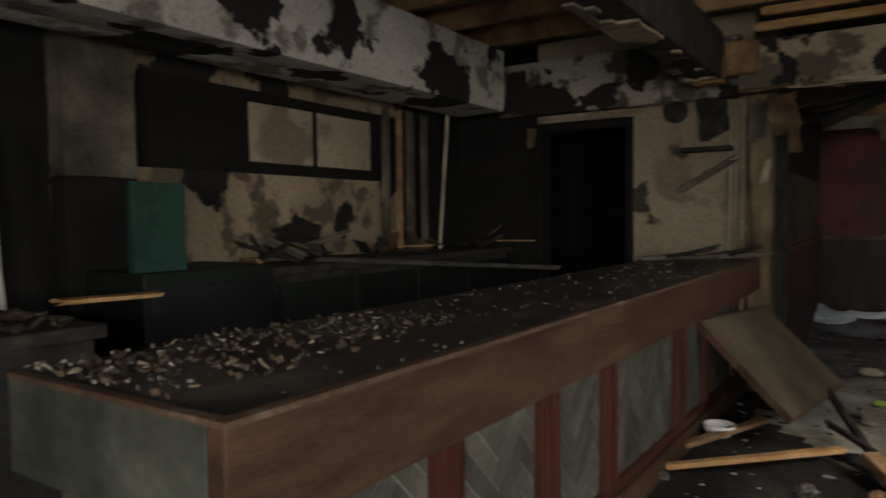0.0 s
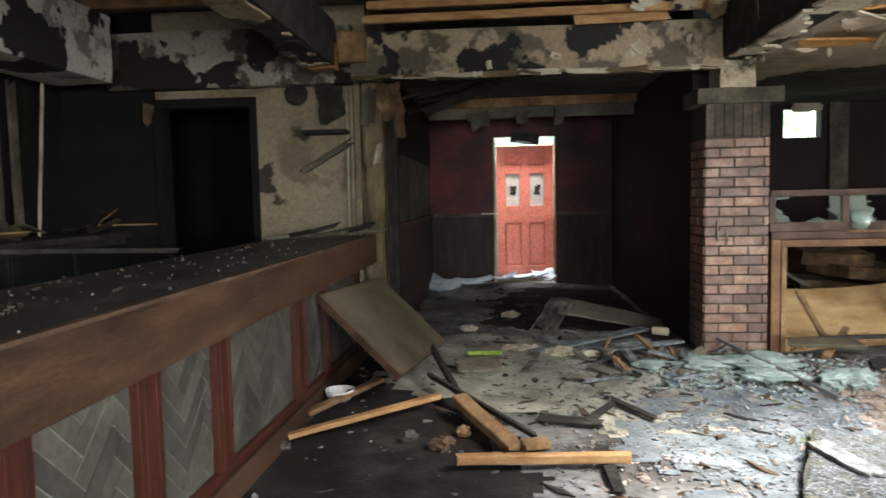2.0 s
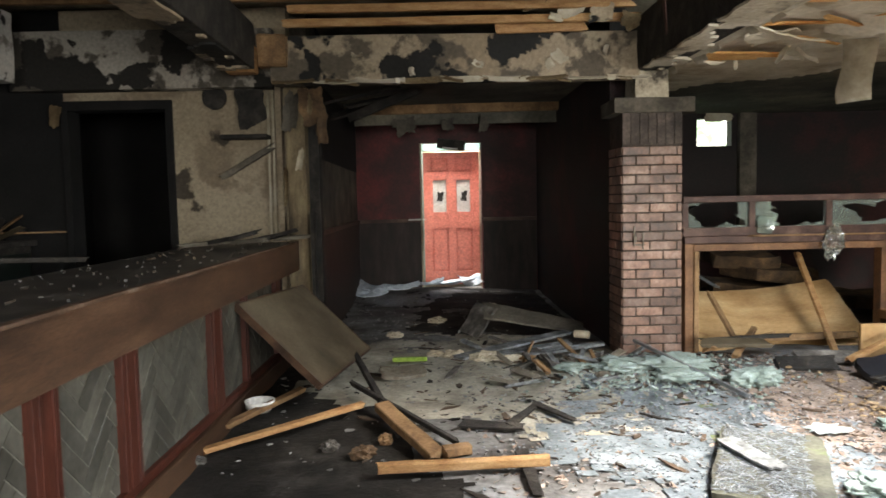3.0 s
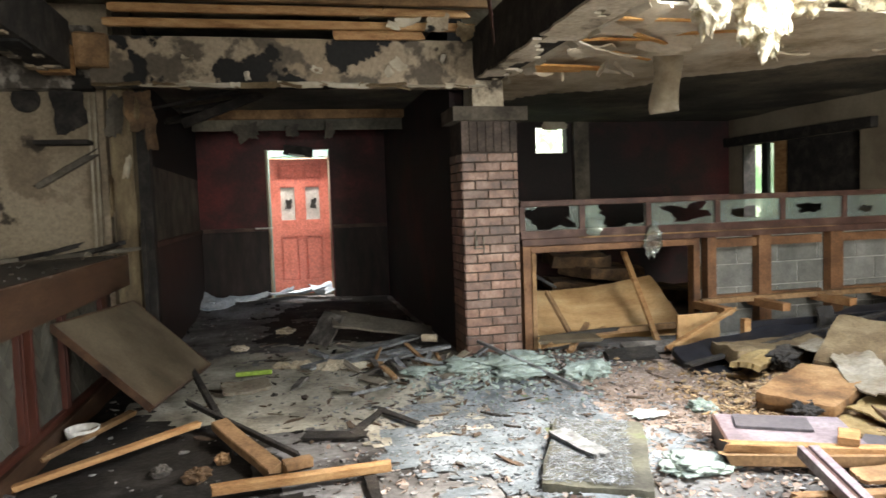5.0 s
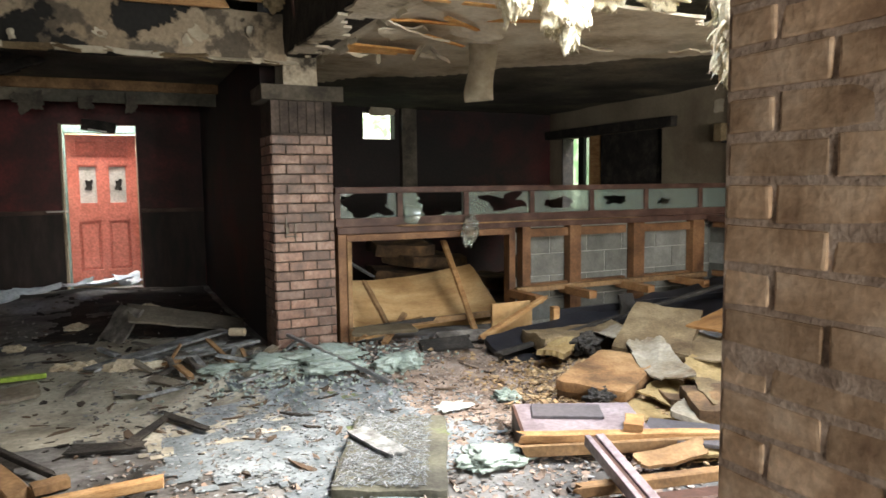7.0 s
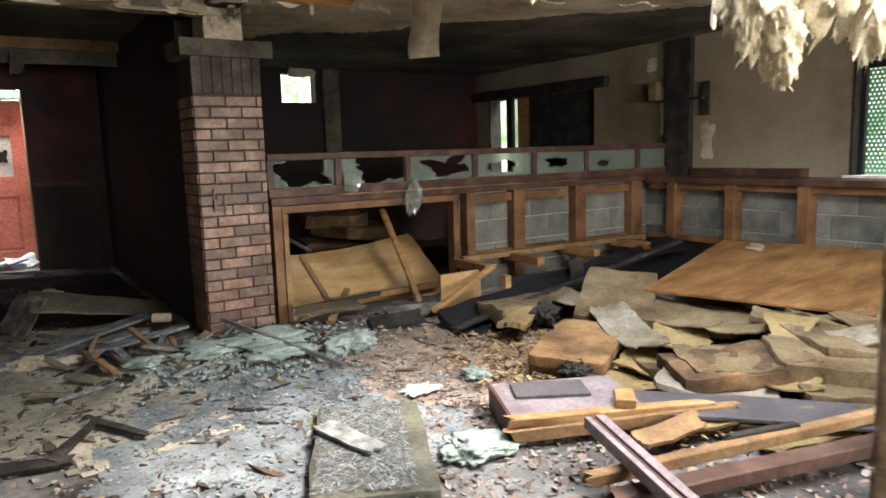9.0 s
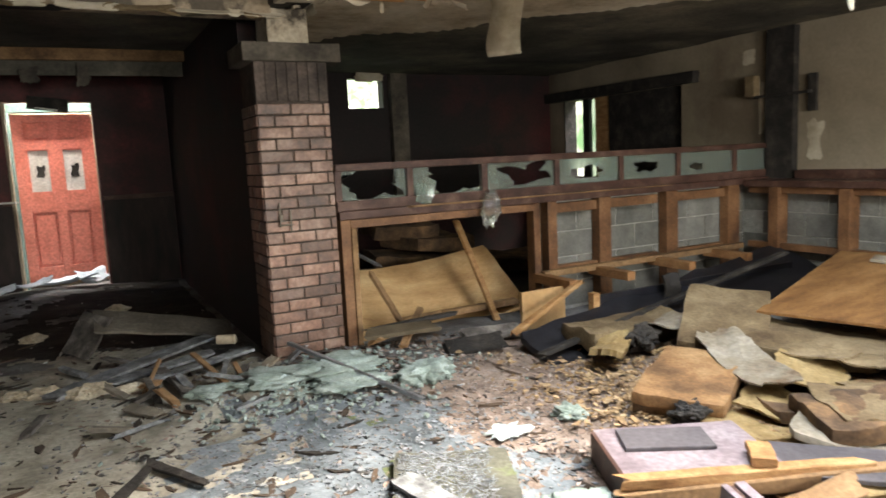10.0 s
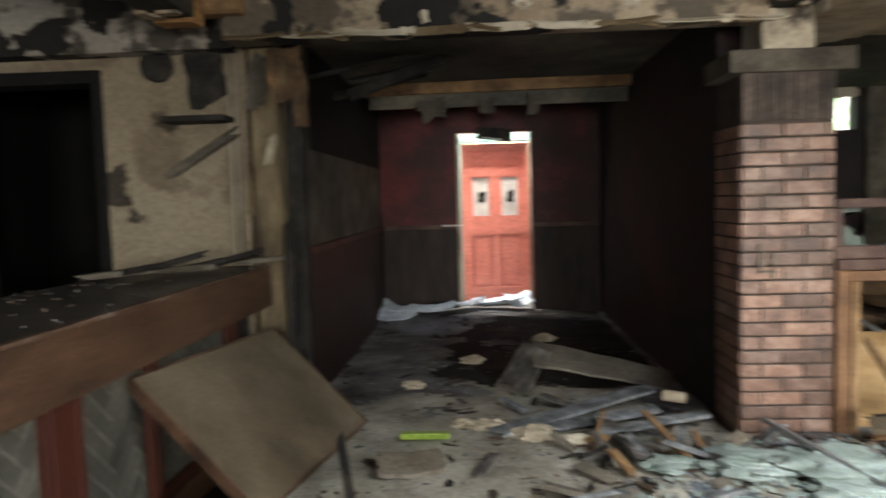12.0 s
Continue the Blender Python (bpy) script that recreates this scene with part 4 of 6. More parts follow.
def wool_mesh(sx, sy, sz, seed, strands=220, droop=0.5, hang=True):
    """Matted glass wool: a lumpy, streaked core with short ragged tufts combed downwards (hang) or over the heap."""
    rng = random.Random(seed)
    bm = bmesh.new()
    bmesh.ops.create_icosphere(bm, subdivisions=5 if strands > 100 else 4, radius=1)
    for v in bm.verts:
        n = v.co.normalized()
        r = 0.74 + (0.36 if hang else 0.34) * noise.fractal(n * 1.7 + Vector((seed, 0, 0)), 1, 2, 3) + (0.09 if hang else 0.10) * noise.noise(n * 7 + Vector((0, seed, 0)))
        streak = noise.noise(Vector((n.x * 9, n.y * 9, n.z * 2 + seed)))
        r += 0.05 * streak + (0.03 if hang else 0.06) * noise.noise(n * 26)
        v.co = Vector((n.x * sx / 2, n.y * sy / 2, n.z * sz / 2)) * r
        if hang and n.z < 0.2:
            v.co.z *= 1.0 + 0.4 * noise.noise(Vector((n.x * 2.6 + seed, n.y * 2.6, 0))) + 0.05 * streak
    core = [v.co.copy() for v in bm.verts]
    for _ in range(strands):
        p = rng.choice(core)
        out = Vector((p.x / sx, p.y / sy, p.z / sz * 0.6)).normalized()
        length = (0.06 + 0.13 * rng.random() ** 2) * droop * max(sz, 0.12)
        side = Vector((-out.y, out.x, rng.uniform(-0.6, 0.6))).normalized()
        w = rng.uniform(0.003, 0.012)
        prev, q = None, p - out * 0.012
        drift = Vector((rng.uniform(-0.5, 0.5), rng.uniform(-0.5, 0.5), 0))
        for k in range(4):
            f = k / 3
            hw = w * (1 - f) + 0.001
            a, b = bm.verts.new(q - side * hw), bm.verts.new(q + side * hw)
            if prev:
                bm.faces.new((prev[0], prev[1], b, a))
            prev = (a, b)
            way = out * (0.7 * (1 - f)) + Vector((0, 0, -1.0 if hang else -0.25)) * (0.35 + f) + drift
            q = q + way.normalized() * length / 3
    return bm


def litter(name, n, spot, lo, hi, mat, label, category, long=1.0, thick=0.004, tilt=25, seed=1, base=None):
    """Many small flakes as one thing. spot(rng) gives x, y and a chance to keep; base(x, y) is the height under them."""
    rng = random.Random(seed)
    verts, faces = [], []
    base = base or floor_height
    made = 0
    while made < n:
        x, y, keep = spot(rng)
        if rng.random() > keep:
            continue
        made += 1
        s = lo + (hi - lo) * rng.random() ** 2.2
        m = pose(x, y, base(x, y) + 0.004, rng.gauss(0, tilt), rng.gauss(0, tilt), rng.uniform(0, 360))
        k, at = rng.choice((4, 5, 6)), len(verts)
        stretch = long * rng.uniform(0.7, 1.5)
        ring = [(math.cos(2 * math.pi * i / k + rng.uniform(-0.3, 0.3)) * s * stretch * rng.uniform(0.6, 1.1), math.sin(2 * math.pi * i / k) * s * rng.uniform(0.5, 1.1)) for i in range(k)]
        curl = rng.uniform(-0.3, 0.5) * s
        for z in (0, thick * rng.uniform(0.5, 1.5)):
            for px, py in ring:
                verts.append(tuple(m @ Vector((px, py, z + curl * (px * px) / (s * s * stretch * stretch)))))
        faces.append(tuple(range(at, at + k))[::-1])
        faces.append(tuple(range(at + k, at + 2 * k)))
        for i in range(k):
            j = (i + 1) % k
            faces.append((at + i, at + j, at + k + j, at + k + i))
    me = bpy.data.meshes.new(name)
    me.from_pydata(verts, [], faces)
    me.materials.append(M[mat])
    return tagged(new(name, me), label, category, kind="stuff")


def on_floor(x, y, dz=0.0):
    return floor_height(x, y) + dz


# ---- ceiling timbers ----
for i in range(10):
    y = 5.45 - 0.62 * i
    solo("joist", plank_mesh(5.6, 0.06, 0.17, 20 + i, 0.0, cuts=10), "pine_old", "smoke-browned ceiling joist of rough pine", "joist", "ceiling joists", at=pose(-3.55, y, 2.84))
for y, z, x0, x1 in ((5.66, 2.70, -0.75, 1.95), (5.60, 2.79, -0.7, 1.9)):
    plank("batten", (x0, y, z), (x1, y, z + 0.01), 0.05, 0.06, "pine", "bare orange pine batten above the plastered beam", "batten", 3, group="battens above the beam")
plank("board", (0.85, 5.71, 2.64), (1.55, 5.71, 2.65), 0.03, 0.11, "pine", "split pine board above the plastered beam", "board", 5)
plank("header_batten", (-0.62, 8.55, 2.38), (1.86, 8.55, 2.40), 0.05, 0.11, "pine_old", "bare timber header across the recess ceiling", "batten", 7)
solo("header_board", box(-0.55, 1.86, 8.58, 8.6, 2.26, 2.40, 0.003, 0.01, 5), "ceiling_dark", "smoked plasterboard under the recess header", "plasterboard", kind="structure")
for i, (x, w, h) in enumerate(((0.05, 0.45, 0.26), (0.55, 0.28, 0.2), (0.98, 0.2, 0.26))):
    solo("plaster_tatter", torn_mesh(w, h * 1.3, 0.012, 43 + i, 0.02, 0.8, 30), "plaster_dark", "tatter of smoked plasterboard hanging in the recess", "plasterboard", "tatters in the recess", at=pose(x, 8.52, 2.25, 84, 4 * i - 4, 10))
for i, (x, y, z) in enumerate(((-0.5, 6.9, 2.28), (-0.35, 7.3, 2.3), (-0.55, 7.7, 2.25), (-0.3, 7.0, 2.15))):
    plank("charred_lath", (x - 0.15, y, z), (x + 0.55, y + 0.4, 2.49), 0.09, 0.03, "char", "charred lath hanging from the recess ceiling", "lath", 50 + i, roll=20 * i, group="charred laths")

# torn paint along the beams
for i in range(11):
    x = -0.75 + 2.7 * i / 10 + 0.09 * math.sin(i * 2.3)
    solo("paint_curl", torn_mesh(0.11 + 0.07 * (i % 3), 0.03 + 0.03 * (i % 2), 0.003, 60 + i, 0.02, 0.6, 12), "pad" if i % 3 else "shred", "curl of peeled paint under the plastered beam", "paint curl", "paint curls", at=pose(x, 5.73, 2.285 + 0.012 * (i % 2), 60 + 9 * (i % 4), 7 * (i % 3), 0))
for i in range(14):
    y = 2.2 + 3.6 * i / 13
    solo("paint_curl", torn_mesh(0.06 + 0.02 * (i % 3), 0.2 + 0.05 * (i % 2), 0.003, 80 + i, 0.02, 0.5, 12), "shred", "curl of peeled paint along the charred beam", "paint curl", "paint curls", at=pose(2.26 + 0.02 * (i % 2), y, 2.36 - 0.012 * (i % 3), 0, 50 + 9 * (i % 4), 0))
for i in range(9):
    y = 3.6 + 2.0 * i / 8
    solo("paint_curl", torn_mesh(0.15 + 0.05 * (i % 3), 0.34, 0.003, 100 + i, 0.04, 0.55, 14), "shred", "curl of pale paint along the charred beam over the bar", "paint curl", "pale paint curls", at=pose(-1.225 - 0.02 * (i % 2), y, 2.60 - 0.02 * (i % 3), 0, -62 - 8 * (i % 4), 0))
solo("plaster_edge", torn_mesh(0.09, 3.9, 0.02, 31, 0.01, 0.35, 30), "shred", "broken plasterboard edge under the charred beam", "plasterboard", at=pose(2.27, 4.0, 2.35, 0, 12, 0))
plank("beam_block", (-1.2, 5.66, 2.36), (-0.99, 5.66, 2.36), 0.16, 0.2, "pine", "pale sawn end of the beam above the bar", "timber block", 4, broken=0.0)
plank("beam_block", (-0.98, 5.74, 2.42), (-0.76, 5.74, 2.42), 0.14, 0.24, "pine_old", "smoked timber block on the post", "timber block", 6, broken=0.01)

for i in range(9):
    solo("plaster_lip", torn_mesh(0.46, 0.075, 0.008, 700 + i, 0.015, 0.55, 22), "shred" if i % 3 else "pad", "torn pale lip of plaster along the beam's lower edge", "plaster lip", "plaster lips", at=pose(-0.72 + 0.33 * i, 5.74, 2.298 - 0.004 * (i % 2), 50, 2 * (i % 3) - 2, 0))
for i, (x, z, w) in enumerate(((-0.22, 2.5, 0.13), (0.72, 2.42, 0.14), (1.36, 2.46, 0.18), (1.28, 2.40, 0.12), (0.2, 2.36, 0.1), (1.72, 2.5, 0.12))):
    solo("paint_curl", torn_mesh(w, w * 0.62, 0.004, 720 + i, 0.05, 0.6, 14), "shred", "pale curl of plaster peeling off the beam's face", "paint curl", "curls on the beam face", at=pose(x, 5.735, z, 78, 20 * i, 0))

for i, (x, z, w, h) in enumerate(((1.15, 2.84, 0.3, 0.14), (1.42, 2.8, 0.34, 0.2), (1.66, 2.76, 0.28, 0.22), (1.86, 2.7, 0.22, 0.2), (1.3, 2.74, 0.2, 0.1))):
    solo("lining_tatter", torn_mesh(w, h, 0.006, 740 + i, 0.06, 0.7, 18), ("pad", "shred", "plaster_peel")[i % 3], "tatter of scorched lining where the beams meet", "lining tatter", "tatters by the beams", at=pose(x, 5.62, z, 60 + 12 * i, 8 * i - 16, 10 * i - 20))

# broken ceiling over the hall
for i, (x, y, z, w, h, rx, ry, rz) in enumerate((
        (2.55, 4.75, 2.36, 0.7, 0.5, 8, 6, 20), (3.0, 4.55, 2.38, 0.5, 0.4, -14, 10, -30), (4.05, 4.75, 2.36, 0.5, 0.35, 20, 0, 10),
        (4.9, 4.55, 2.36, 0.6, 0.3, 12, -8, 30), (2.45, 3.9, 2.40, 0.35, 0.7, 0, 18, 0), (5.3, 3.6, 2.36, 0.4, 0.6, 0, -16, 8), (2.62, 4.85, 2.36, 0.7, 0.4, -10, -4, 60))):
    solo("ceiling_fragment", torn_mesh(w, h, 0.012, 120 + i, 0.04, 0.45), "ceiling_pale", "loose plasterboard fragment sagging from the broken ceiling", "plasterboard", "ceiling fragments", at=pose(x, y, z, rx, ry, rz))
for i, (x, y, l, turn) in enumerate(((2.3, 4.62, 0.75, -6), (2.45, 4.5, 0.6, 10), (2.7, 4.35, 0.45, 35), (2.35, 3.95, 0.6, -4), (2.6, 4.7, 0.5, 22), (2.95, 4.2, 0.35, -40))):
    solo("broken_lath", plank_mesh(l, 0.05, 0.014, 140 + i, 0.08, 0.3), "lath", "snapped bright orange lath at the ceiling's broken edge", "lath", "snapped laths", at=pose(x, y, 2.39 - 0.006 * i, 0, 2 * i - 5, turn))
for y in (2.04, 3.06, 3.4):
    solo("rafter", plank_mesh(3.2, 0.05, 0.15, int(y * 10), 0.0), "pine_old", "bare timber crossing the hole in the ceiling", "joist", "timbers in the hole", at=pose(2.2, y + 0.35, 2.54))
for i, (x, y, l, turn, w) in enumerate(((2.27, 5.33, 0.66, 2, 0.09), (2.26, 5.44, 0.5, -2, 0.06), (2.30, 5.22, 0.42, 4, 0.04))):
    solo("bare_lath", plank_mesh(l, w, 0.018, 160 + i, 0.04, 0.2), "lath", "bare orange lath in a gap of the ceiling board", "lath", "bare laths", at=pose(x, y, 2.365 - 0.004 * i, -8, 0, turn))
for i, (x, y, w, h, t) in enumerate(((2.98, 5.36, 0.12, 0.3, 40), (3.08, 5.30, 0.08, 0.26, 60), (2.9, 5.28, 0.07, 0.22, -70), (2.66, 5.56, 0.06, 0.16, 10), (2.45, 5.5, 0.3, 0.06, 4))):
    solo("paint_curl", torn_mesh(w, h, 0.004, 180 + i, 0.04, 0.55, 12), "ceiling_pale", "pale curl of torn board hanging by the bare laths", "paint curl", "curls by the laths", at=pose(x, y, 2.35, 24 + 8 * i, 10, t))
flap = bmesh.new()
rows = []
for k in range(11):
    f = k / 10
    w = 0.108 + 0.006 * math.sin(f * 9)
    rows.append([flap.verts.new((sx * w + 0.02 * math.sin(f * 5), 0.10 * math.sin(f * 2.6) + d, -0.52 * f + (0.02 if sx > 0 else 0) * (k == 10))) for sx, d in ((-1, 0), (1, 0), (1, 0.006), (-1, 0.006))])
for a, b in zip(rows, rows[1:]):
    for i in range(4):
        j = (i + 1) % 4
        flap.faces.new((a[i], a[j], b[j], b[i]))
flap.faces.new(rows[0])
flap.faces.new(rows[-1])
solo("hanging_lining", flap, "shred", "long strip of lining board hanging from the ceiling", "hanging strip", at=pose(3.32, 5.05, 2.5, 0, 0, -18), smooth=True)
plank("hanging_strip", (1.62, 4.21, 2.88), (1.68, 4.21, 2.30), 0.09, 0.008, "bar_red", "red-brown strip of board hanging from the beam", "hanging strip", 9, taper=0.6)

# hanging glass wool
TUFTS = {
    "shaggy cream glass wool hanging along the ceiling's broken edge": ((2.72, 3.62, 2.40, 0.28, 0.3, 0.42), (3.12, 3.72, 2.36, 0.36, 0.3, 0.55), (3.45, 3.75, 2.50, 0.4, 0.3, 0.3), (3.85, 3.75, 2.53, 0.5, 0.3, 0.26), (2.95, 3.7, 2.52, 0.6, 0.3, 0.25)),
    "large clump of cream glass wool hanging through the ceiling hole": ((3.02, 2.42, 2.08, 0.18, 0.24, 0.85), (3.14, 2.44, 1.95, 0.40, 0.34, 0.8), (3.42, 2.36, 2.12, 0.56, 0.42, 0.72), (3.72, 2.3, 2.0, 0.34, 0.32, 0.75), (3.5, 2.36, 2.42, 1.1, 0.5, 0.5), (3.25, 2.4, 1.72, 0.22, 0.2, 0.4)),
}
for i, (label, tufts) in enumerate(TUFTS.items()):
    clump = thing("hanging_insulation", pose(tufts[0][0], tufts[0][1], tufts[0][2]), label, "insulation", "hanging insulation")
    for k, (x, y, z, sx, sy, sz) in enumerate(tufts):
        part("tuft", wool_mesh(sx, sy, sz, 3 + 7 * i + k, 700, 0.55), "wool", clump, smooth=True, at=pose(x - tufts[0][0], y - tufts[0][1], z - tufts[0][2]))
solo("hanging_strip", torn_mesh(0.14, 0.7, 0.006, 21, 0.03, 0.4), "shred", "pointed tatter of brown board hanging from the ceiling", "hanging strip", at=pose(4.18, 3.42, 2.25, 88, 0, 30))

# ---- the doorway wall and the post ----
solo("door_lining", box(-2.76, -2.70, 6.17, 6.38, 0, 2.2, 0.006, 0.004, 2), "near_black", "charred door lining", "door lining", kind="structure")
solo("door_lining", box(-1.89, -1.83, 6.17, 6.38, 0, 2.2, 0.006, 0.004, 2), "near_black", "charred door lining", "door lining", kind="structure")
solo("door_lining", box(-2.76, -1.83, 6.17, 6.38, 2.17, 2.25, 0.006, 0.004, 2), "near_black", "charred door head", "door lining", kind="structure")
hole = bmesh.new()
bmesh.ops.create_cone(hole, cap_ends=True, segments=24, radius1=0.10, radius2=0.10, depth=0.05)
solo("vent_hole", hole, "char", "round sooty vent collar in the plaster wall", "vent", at=pose(-1.47, 6.19, 2.26, 90, 0, 0))
duct = thing("wall_bracket", pose(-1.2, 6.1, 1.9), "sooty shelf bracket fixed to the plaster wall", "bracket")
part("shelf", box(-0.19, 0.19, -0.09, 0.09, 0, 0.035, 0.006), "char", duct)
part("brace", plank_mesh(0.45, 0.05, 0.05, 3), "plaster_dark", duct, at=lay(-0.18, 0.03, -0.32, 0.2, 0.03, -0.1))
solo("soot_panel", torn_mesh(0.3, 0.55, 0.02, 77, 0.01, 0.4), "char", "charred remains of a box on the plaster wall", "burnt box", at=pose(-1.17, 6.17, 2.22, 90, -8, 0))
for i, (x, z, w, h) in enumerate(((-0.62, 2.15, 0.3, 0.42), (-0.55, 1.95, 0.12, 0.3), (-2.78, 2.12, 0.12, 0.26), (-0.8, 1.78, 0.1, 0.16))):
    solo("plaster_flap", torn_mesh(w, h, 0.01, 150 + i, 0.04, 0.5), "pad_brown" if i < 2 else "pad", "torn flap of wall lining curling off", "plaster flap", "wall flaps", at=pose(x, 6.0 if i in (0, 1) else 6.15, z, 80, 8 * i - 10, 12))
for i, (x, y, z, w, h, t) in enumerate(((-0.80, 6.03, 2.1, 0.2, 0.5, 4), (-0.68, 6.02, 2.2, 0.16, 0.36, -12), (-0.74, 6.03, 1.72, 0.08, 0.3, 8), (-0.60, 6.05, 2.02, 0.07, 0.34, -6), (-0.87, 6.04, 1.5, 0.05, 0.5, 2))):
    solo("plaster_flap", torn_mesh(w, h, 0.008, 190 + i, 0.04, 0.6), ("plaster_dark", "pad", "shred")[i % 3], "tattered strip of lining hanging on the bar-end post", "plaster flap", "tatters on the post", at=pose(x, y, z, 84, t, 6 * i - 10))
solo("jamb_post", box(-0.95, -0.9, 6.1, 6.19, 0, 2.4, 0.006, 0.004, 2), "plaster_cream", "plastered edge beside the timber post", "post", kind="structure")
for i, x in enumerate((-1.02, -0.98)):
    plank("batten", (x, 6.17, 1.05), (x + 0.01, 6.17, 2.3), 0.03, 0.02, "shred", "bare wall batten with torn plaster", "batten", 12 + i, group="wall battens")
solo("dado_recess", box(-0.72, -0.70, 6.4, 10.28, 0, 1.05, 0.003), "dado", "dark wooden dado panelling of the recess", "panelling", kind="structure")
solo("dado_north", box(-0.70, 0.19, 10.27, 10.288, 0, 1.05, 0.003), "dado", "dark wooden dado panelling below the red wall", "panelling", kind="structure")
solo("dado_north", box(1.10, 1.87, 10.27, 10.288, 0, 1.05, 0.003), "dado", "dark wooden dado panelling below the red wall", "panelling", kind="structure")
solo("dado_rail", box(-0.70, 0.19, 10.25, 10.288, 1.05, 1.10, 0.006), "rail_wood", "dark dado rail on the red wall", "trim", kind="structure")
solo("dado_rail", box(1.10, 1.87, 10.25, 10.288, 1.05, 1.10, 0.006), "rail_wood", "dark dado rail on the red wall", "trim", kind="structure")
solo("dado_rail", box(-0.72, -0.68, 6.4, 10.25, 1.05, 1.10, 0.006), "rail_wood", "dark dado rail on the recess wall", "trim", kind="structure")
solo("recess_frame", box(-0.74, -0.62, 6.25, 6.4, 0, 2.45, 0.006, 0.004, 2), "char", "charred timber frame at the recess entrance", "post", kind="structure")
plank("upright_stub", (-0.64, 6.03, 0.0), (-0.64, 6.03, 1.29), 0.09, 0.03, "char", "short charred upright standing at the bar's end", "stub", 8)

# ---- red door ----
door = thing("red_door", pose(0.24, 10.78, 0.08), "red panelled door with two small broken panes", "door")
for x0, x1 in ((0, 0.11), (0.37, 0.47), (0.73, 0.84)):
    part("stile", box(x0, x1, 0, 0.045, 0, 2.0, 0.003), "red_door", door)
for z0, z1 in ((0, 0.2), (0.86, 1.08), (1.60, 1.70), (1.92, 2.0)):
    for x0, x1 in ((0.11, 0.37), (0.47, 0.73)):
        part("rail", box(x0, x1, 0.002, 0.043, z0, z1, 0.002), "red_door", door)
for z0, z1 in ((0.2, 0.86), (1.70, 1.92)):
    for x0, x1 in ((0.11, 0.37), (0.47, 0.73)):
        part("panel", box(x0, x1, 0.036, 0.043, z0, z1), "red_door", door)
        part("panel_field", box(x0 + 0.03, x1 - 0.03, 0.008, 0.036, z0 + 0.03, z1 - 0.03, 0.006), "red_door", door)
for k, x0 in enumerate((0.11, 0.47)):
    pane = part("pane", box(x0 + 0.03, x0 + 0.23, 0.018, 0.026, 1.10, 1.58), "white", door, "clouded pale pane")
    # Solid black piece laid on the pane paints the darkness behind its break.
    part("pane_hole", torn_mesh(0.15, 0.25, 0.004, 5 + k, 0.0, 0.75, 14), "char", pane, "black patch on the pane standing for the dark of a broken gap", at=pose(x0 + 0.14, 0.016, 1.34, 90, 0, 0))
    for a, b, c, d in ((0, 0.03, 1.08, 1.60), (0.23, 0.26, 1.08, 1.60), (0.03, 0.23, 1.08, 1.10), (0.03, 0.23, 1.58, 1.60)):
        part("bead", box(x0 + a, x0 + b, 0.006, 0.03, c, d, 0.003), "red_door", door)
solo("door_frame", box(0.16, 0.235, 10.70, 10.84, 0, 2.16, 0.004), "teal", "pale teal door frame", "door frame", kind="structure")
solo("door_frame", box(1.085, 1.16, 10.70, 10.84, 0, 2.16, 0.004), "plaster_cream", "dirty white door frame", "door frame", kind="structure")
solo("door_frame", box(0.16, 1.16, 10.70, 10.84, 2.10, 2.2, 0.004), "teal", "pale teal door head", "door frame", kind="structure")
solo("door_jamb", box(0.195, 0.225, 10.26, 10.46, 0, 2.18, 0.004), "plaster_cream", "dirty white edge of the doorway", "door frame", kind="structure")
sign = thing("hanging_sign", pose(0.64, 10.22, 2.08, 0, 8, 0), "dark melted box hanging over the doorway", "sign box")
part("case", box(-0.2, 0.2, -0.03, 0.03, 0, 0.14, 0.01, 0.006, 2), "char", sign)
part("tube", box(-0.12, 0.1, -0.035, -0.03, 0.01, 0.022), "white", sign)
solo("rail_stub", box(0.02, 0.26, 10.19, 10.22, 1.08, 1.10, 0.004), "white", "pale strip of trim beside the doorway", "trim", kind="structure")
for i, (x, y, w, h, t) in enumerate(((-0.5, 9.75, 0.6, 0.35, 12), (-0.1, 9.85, 0.7, 0.3, -8), (0.3, 9.9, 0.5, 0.35, 30), (0.65, 10.05, 0.8, 0.3, 4), (0.55, 10.35, 0.7, 0.4, -20), (-0.62, 9.95, 0.3, 0.5, 50), (0.9, 10.2, 0.4, 0.4, 15))):
    solo("fallen_sheet", torn_mesh(w, h, 0.012, 170 + i, 0.06, 0.4), "sheet_blue", "crumpled pale bluish sheet lying by the red door", "sheet", "sheets by the door", at=pose(x, y, on_floor(x, y, 0.03 + 0.012 * i), 6, -5, t))

# ---- things in the recess ----
solo("buckled_board", plank_mesh(0.98, 0.34, 0.022, 190, 0.05, 0.25, 9), "plaster_dark", "buckled board propped on rubble in the recess", "board", at=lay(0.82, 6.98, 0.27, 1.76, 6.80, 0.10, 16))
solo("buckled_board", plank_mesh(0.32, 0.3, 0.02, 191, 0.05, 0.0, 4), "chip_dark", "dark broken board leaning in the recess", "board", at=lay(0.68, 6.9, 0.04, 0.84, 6.98, 0.28, 10))
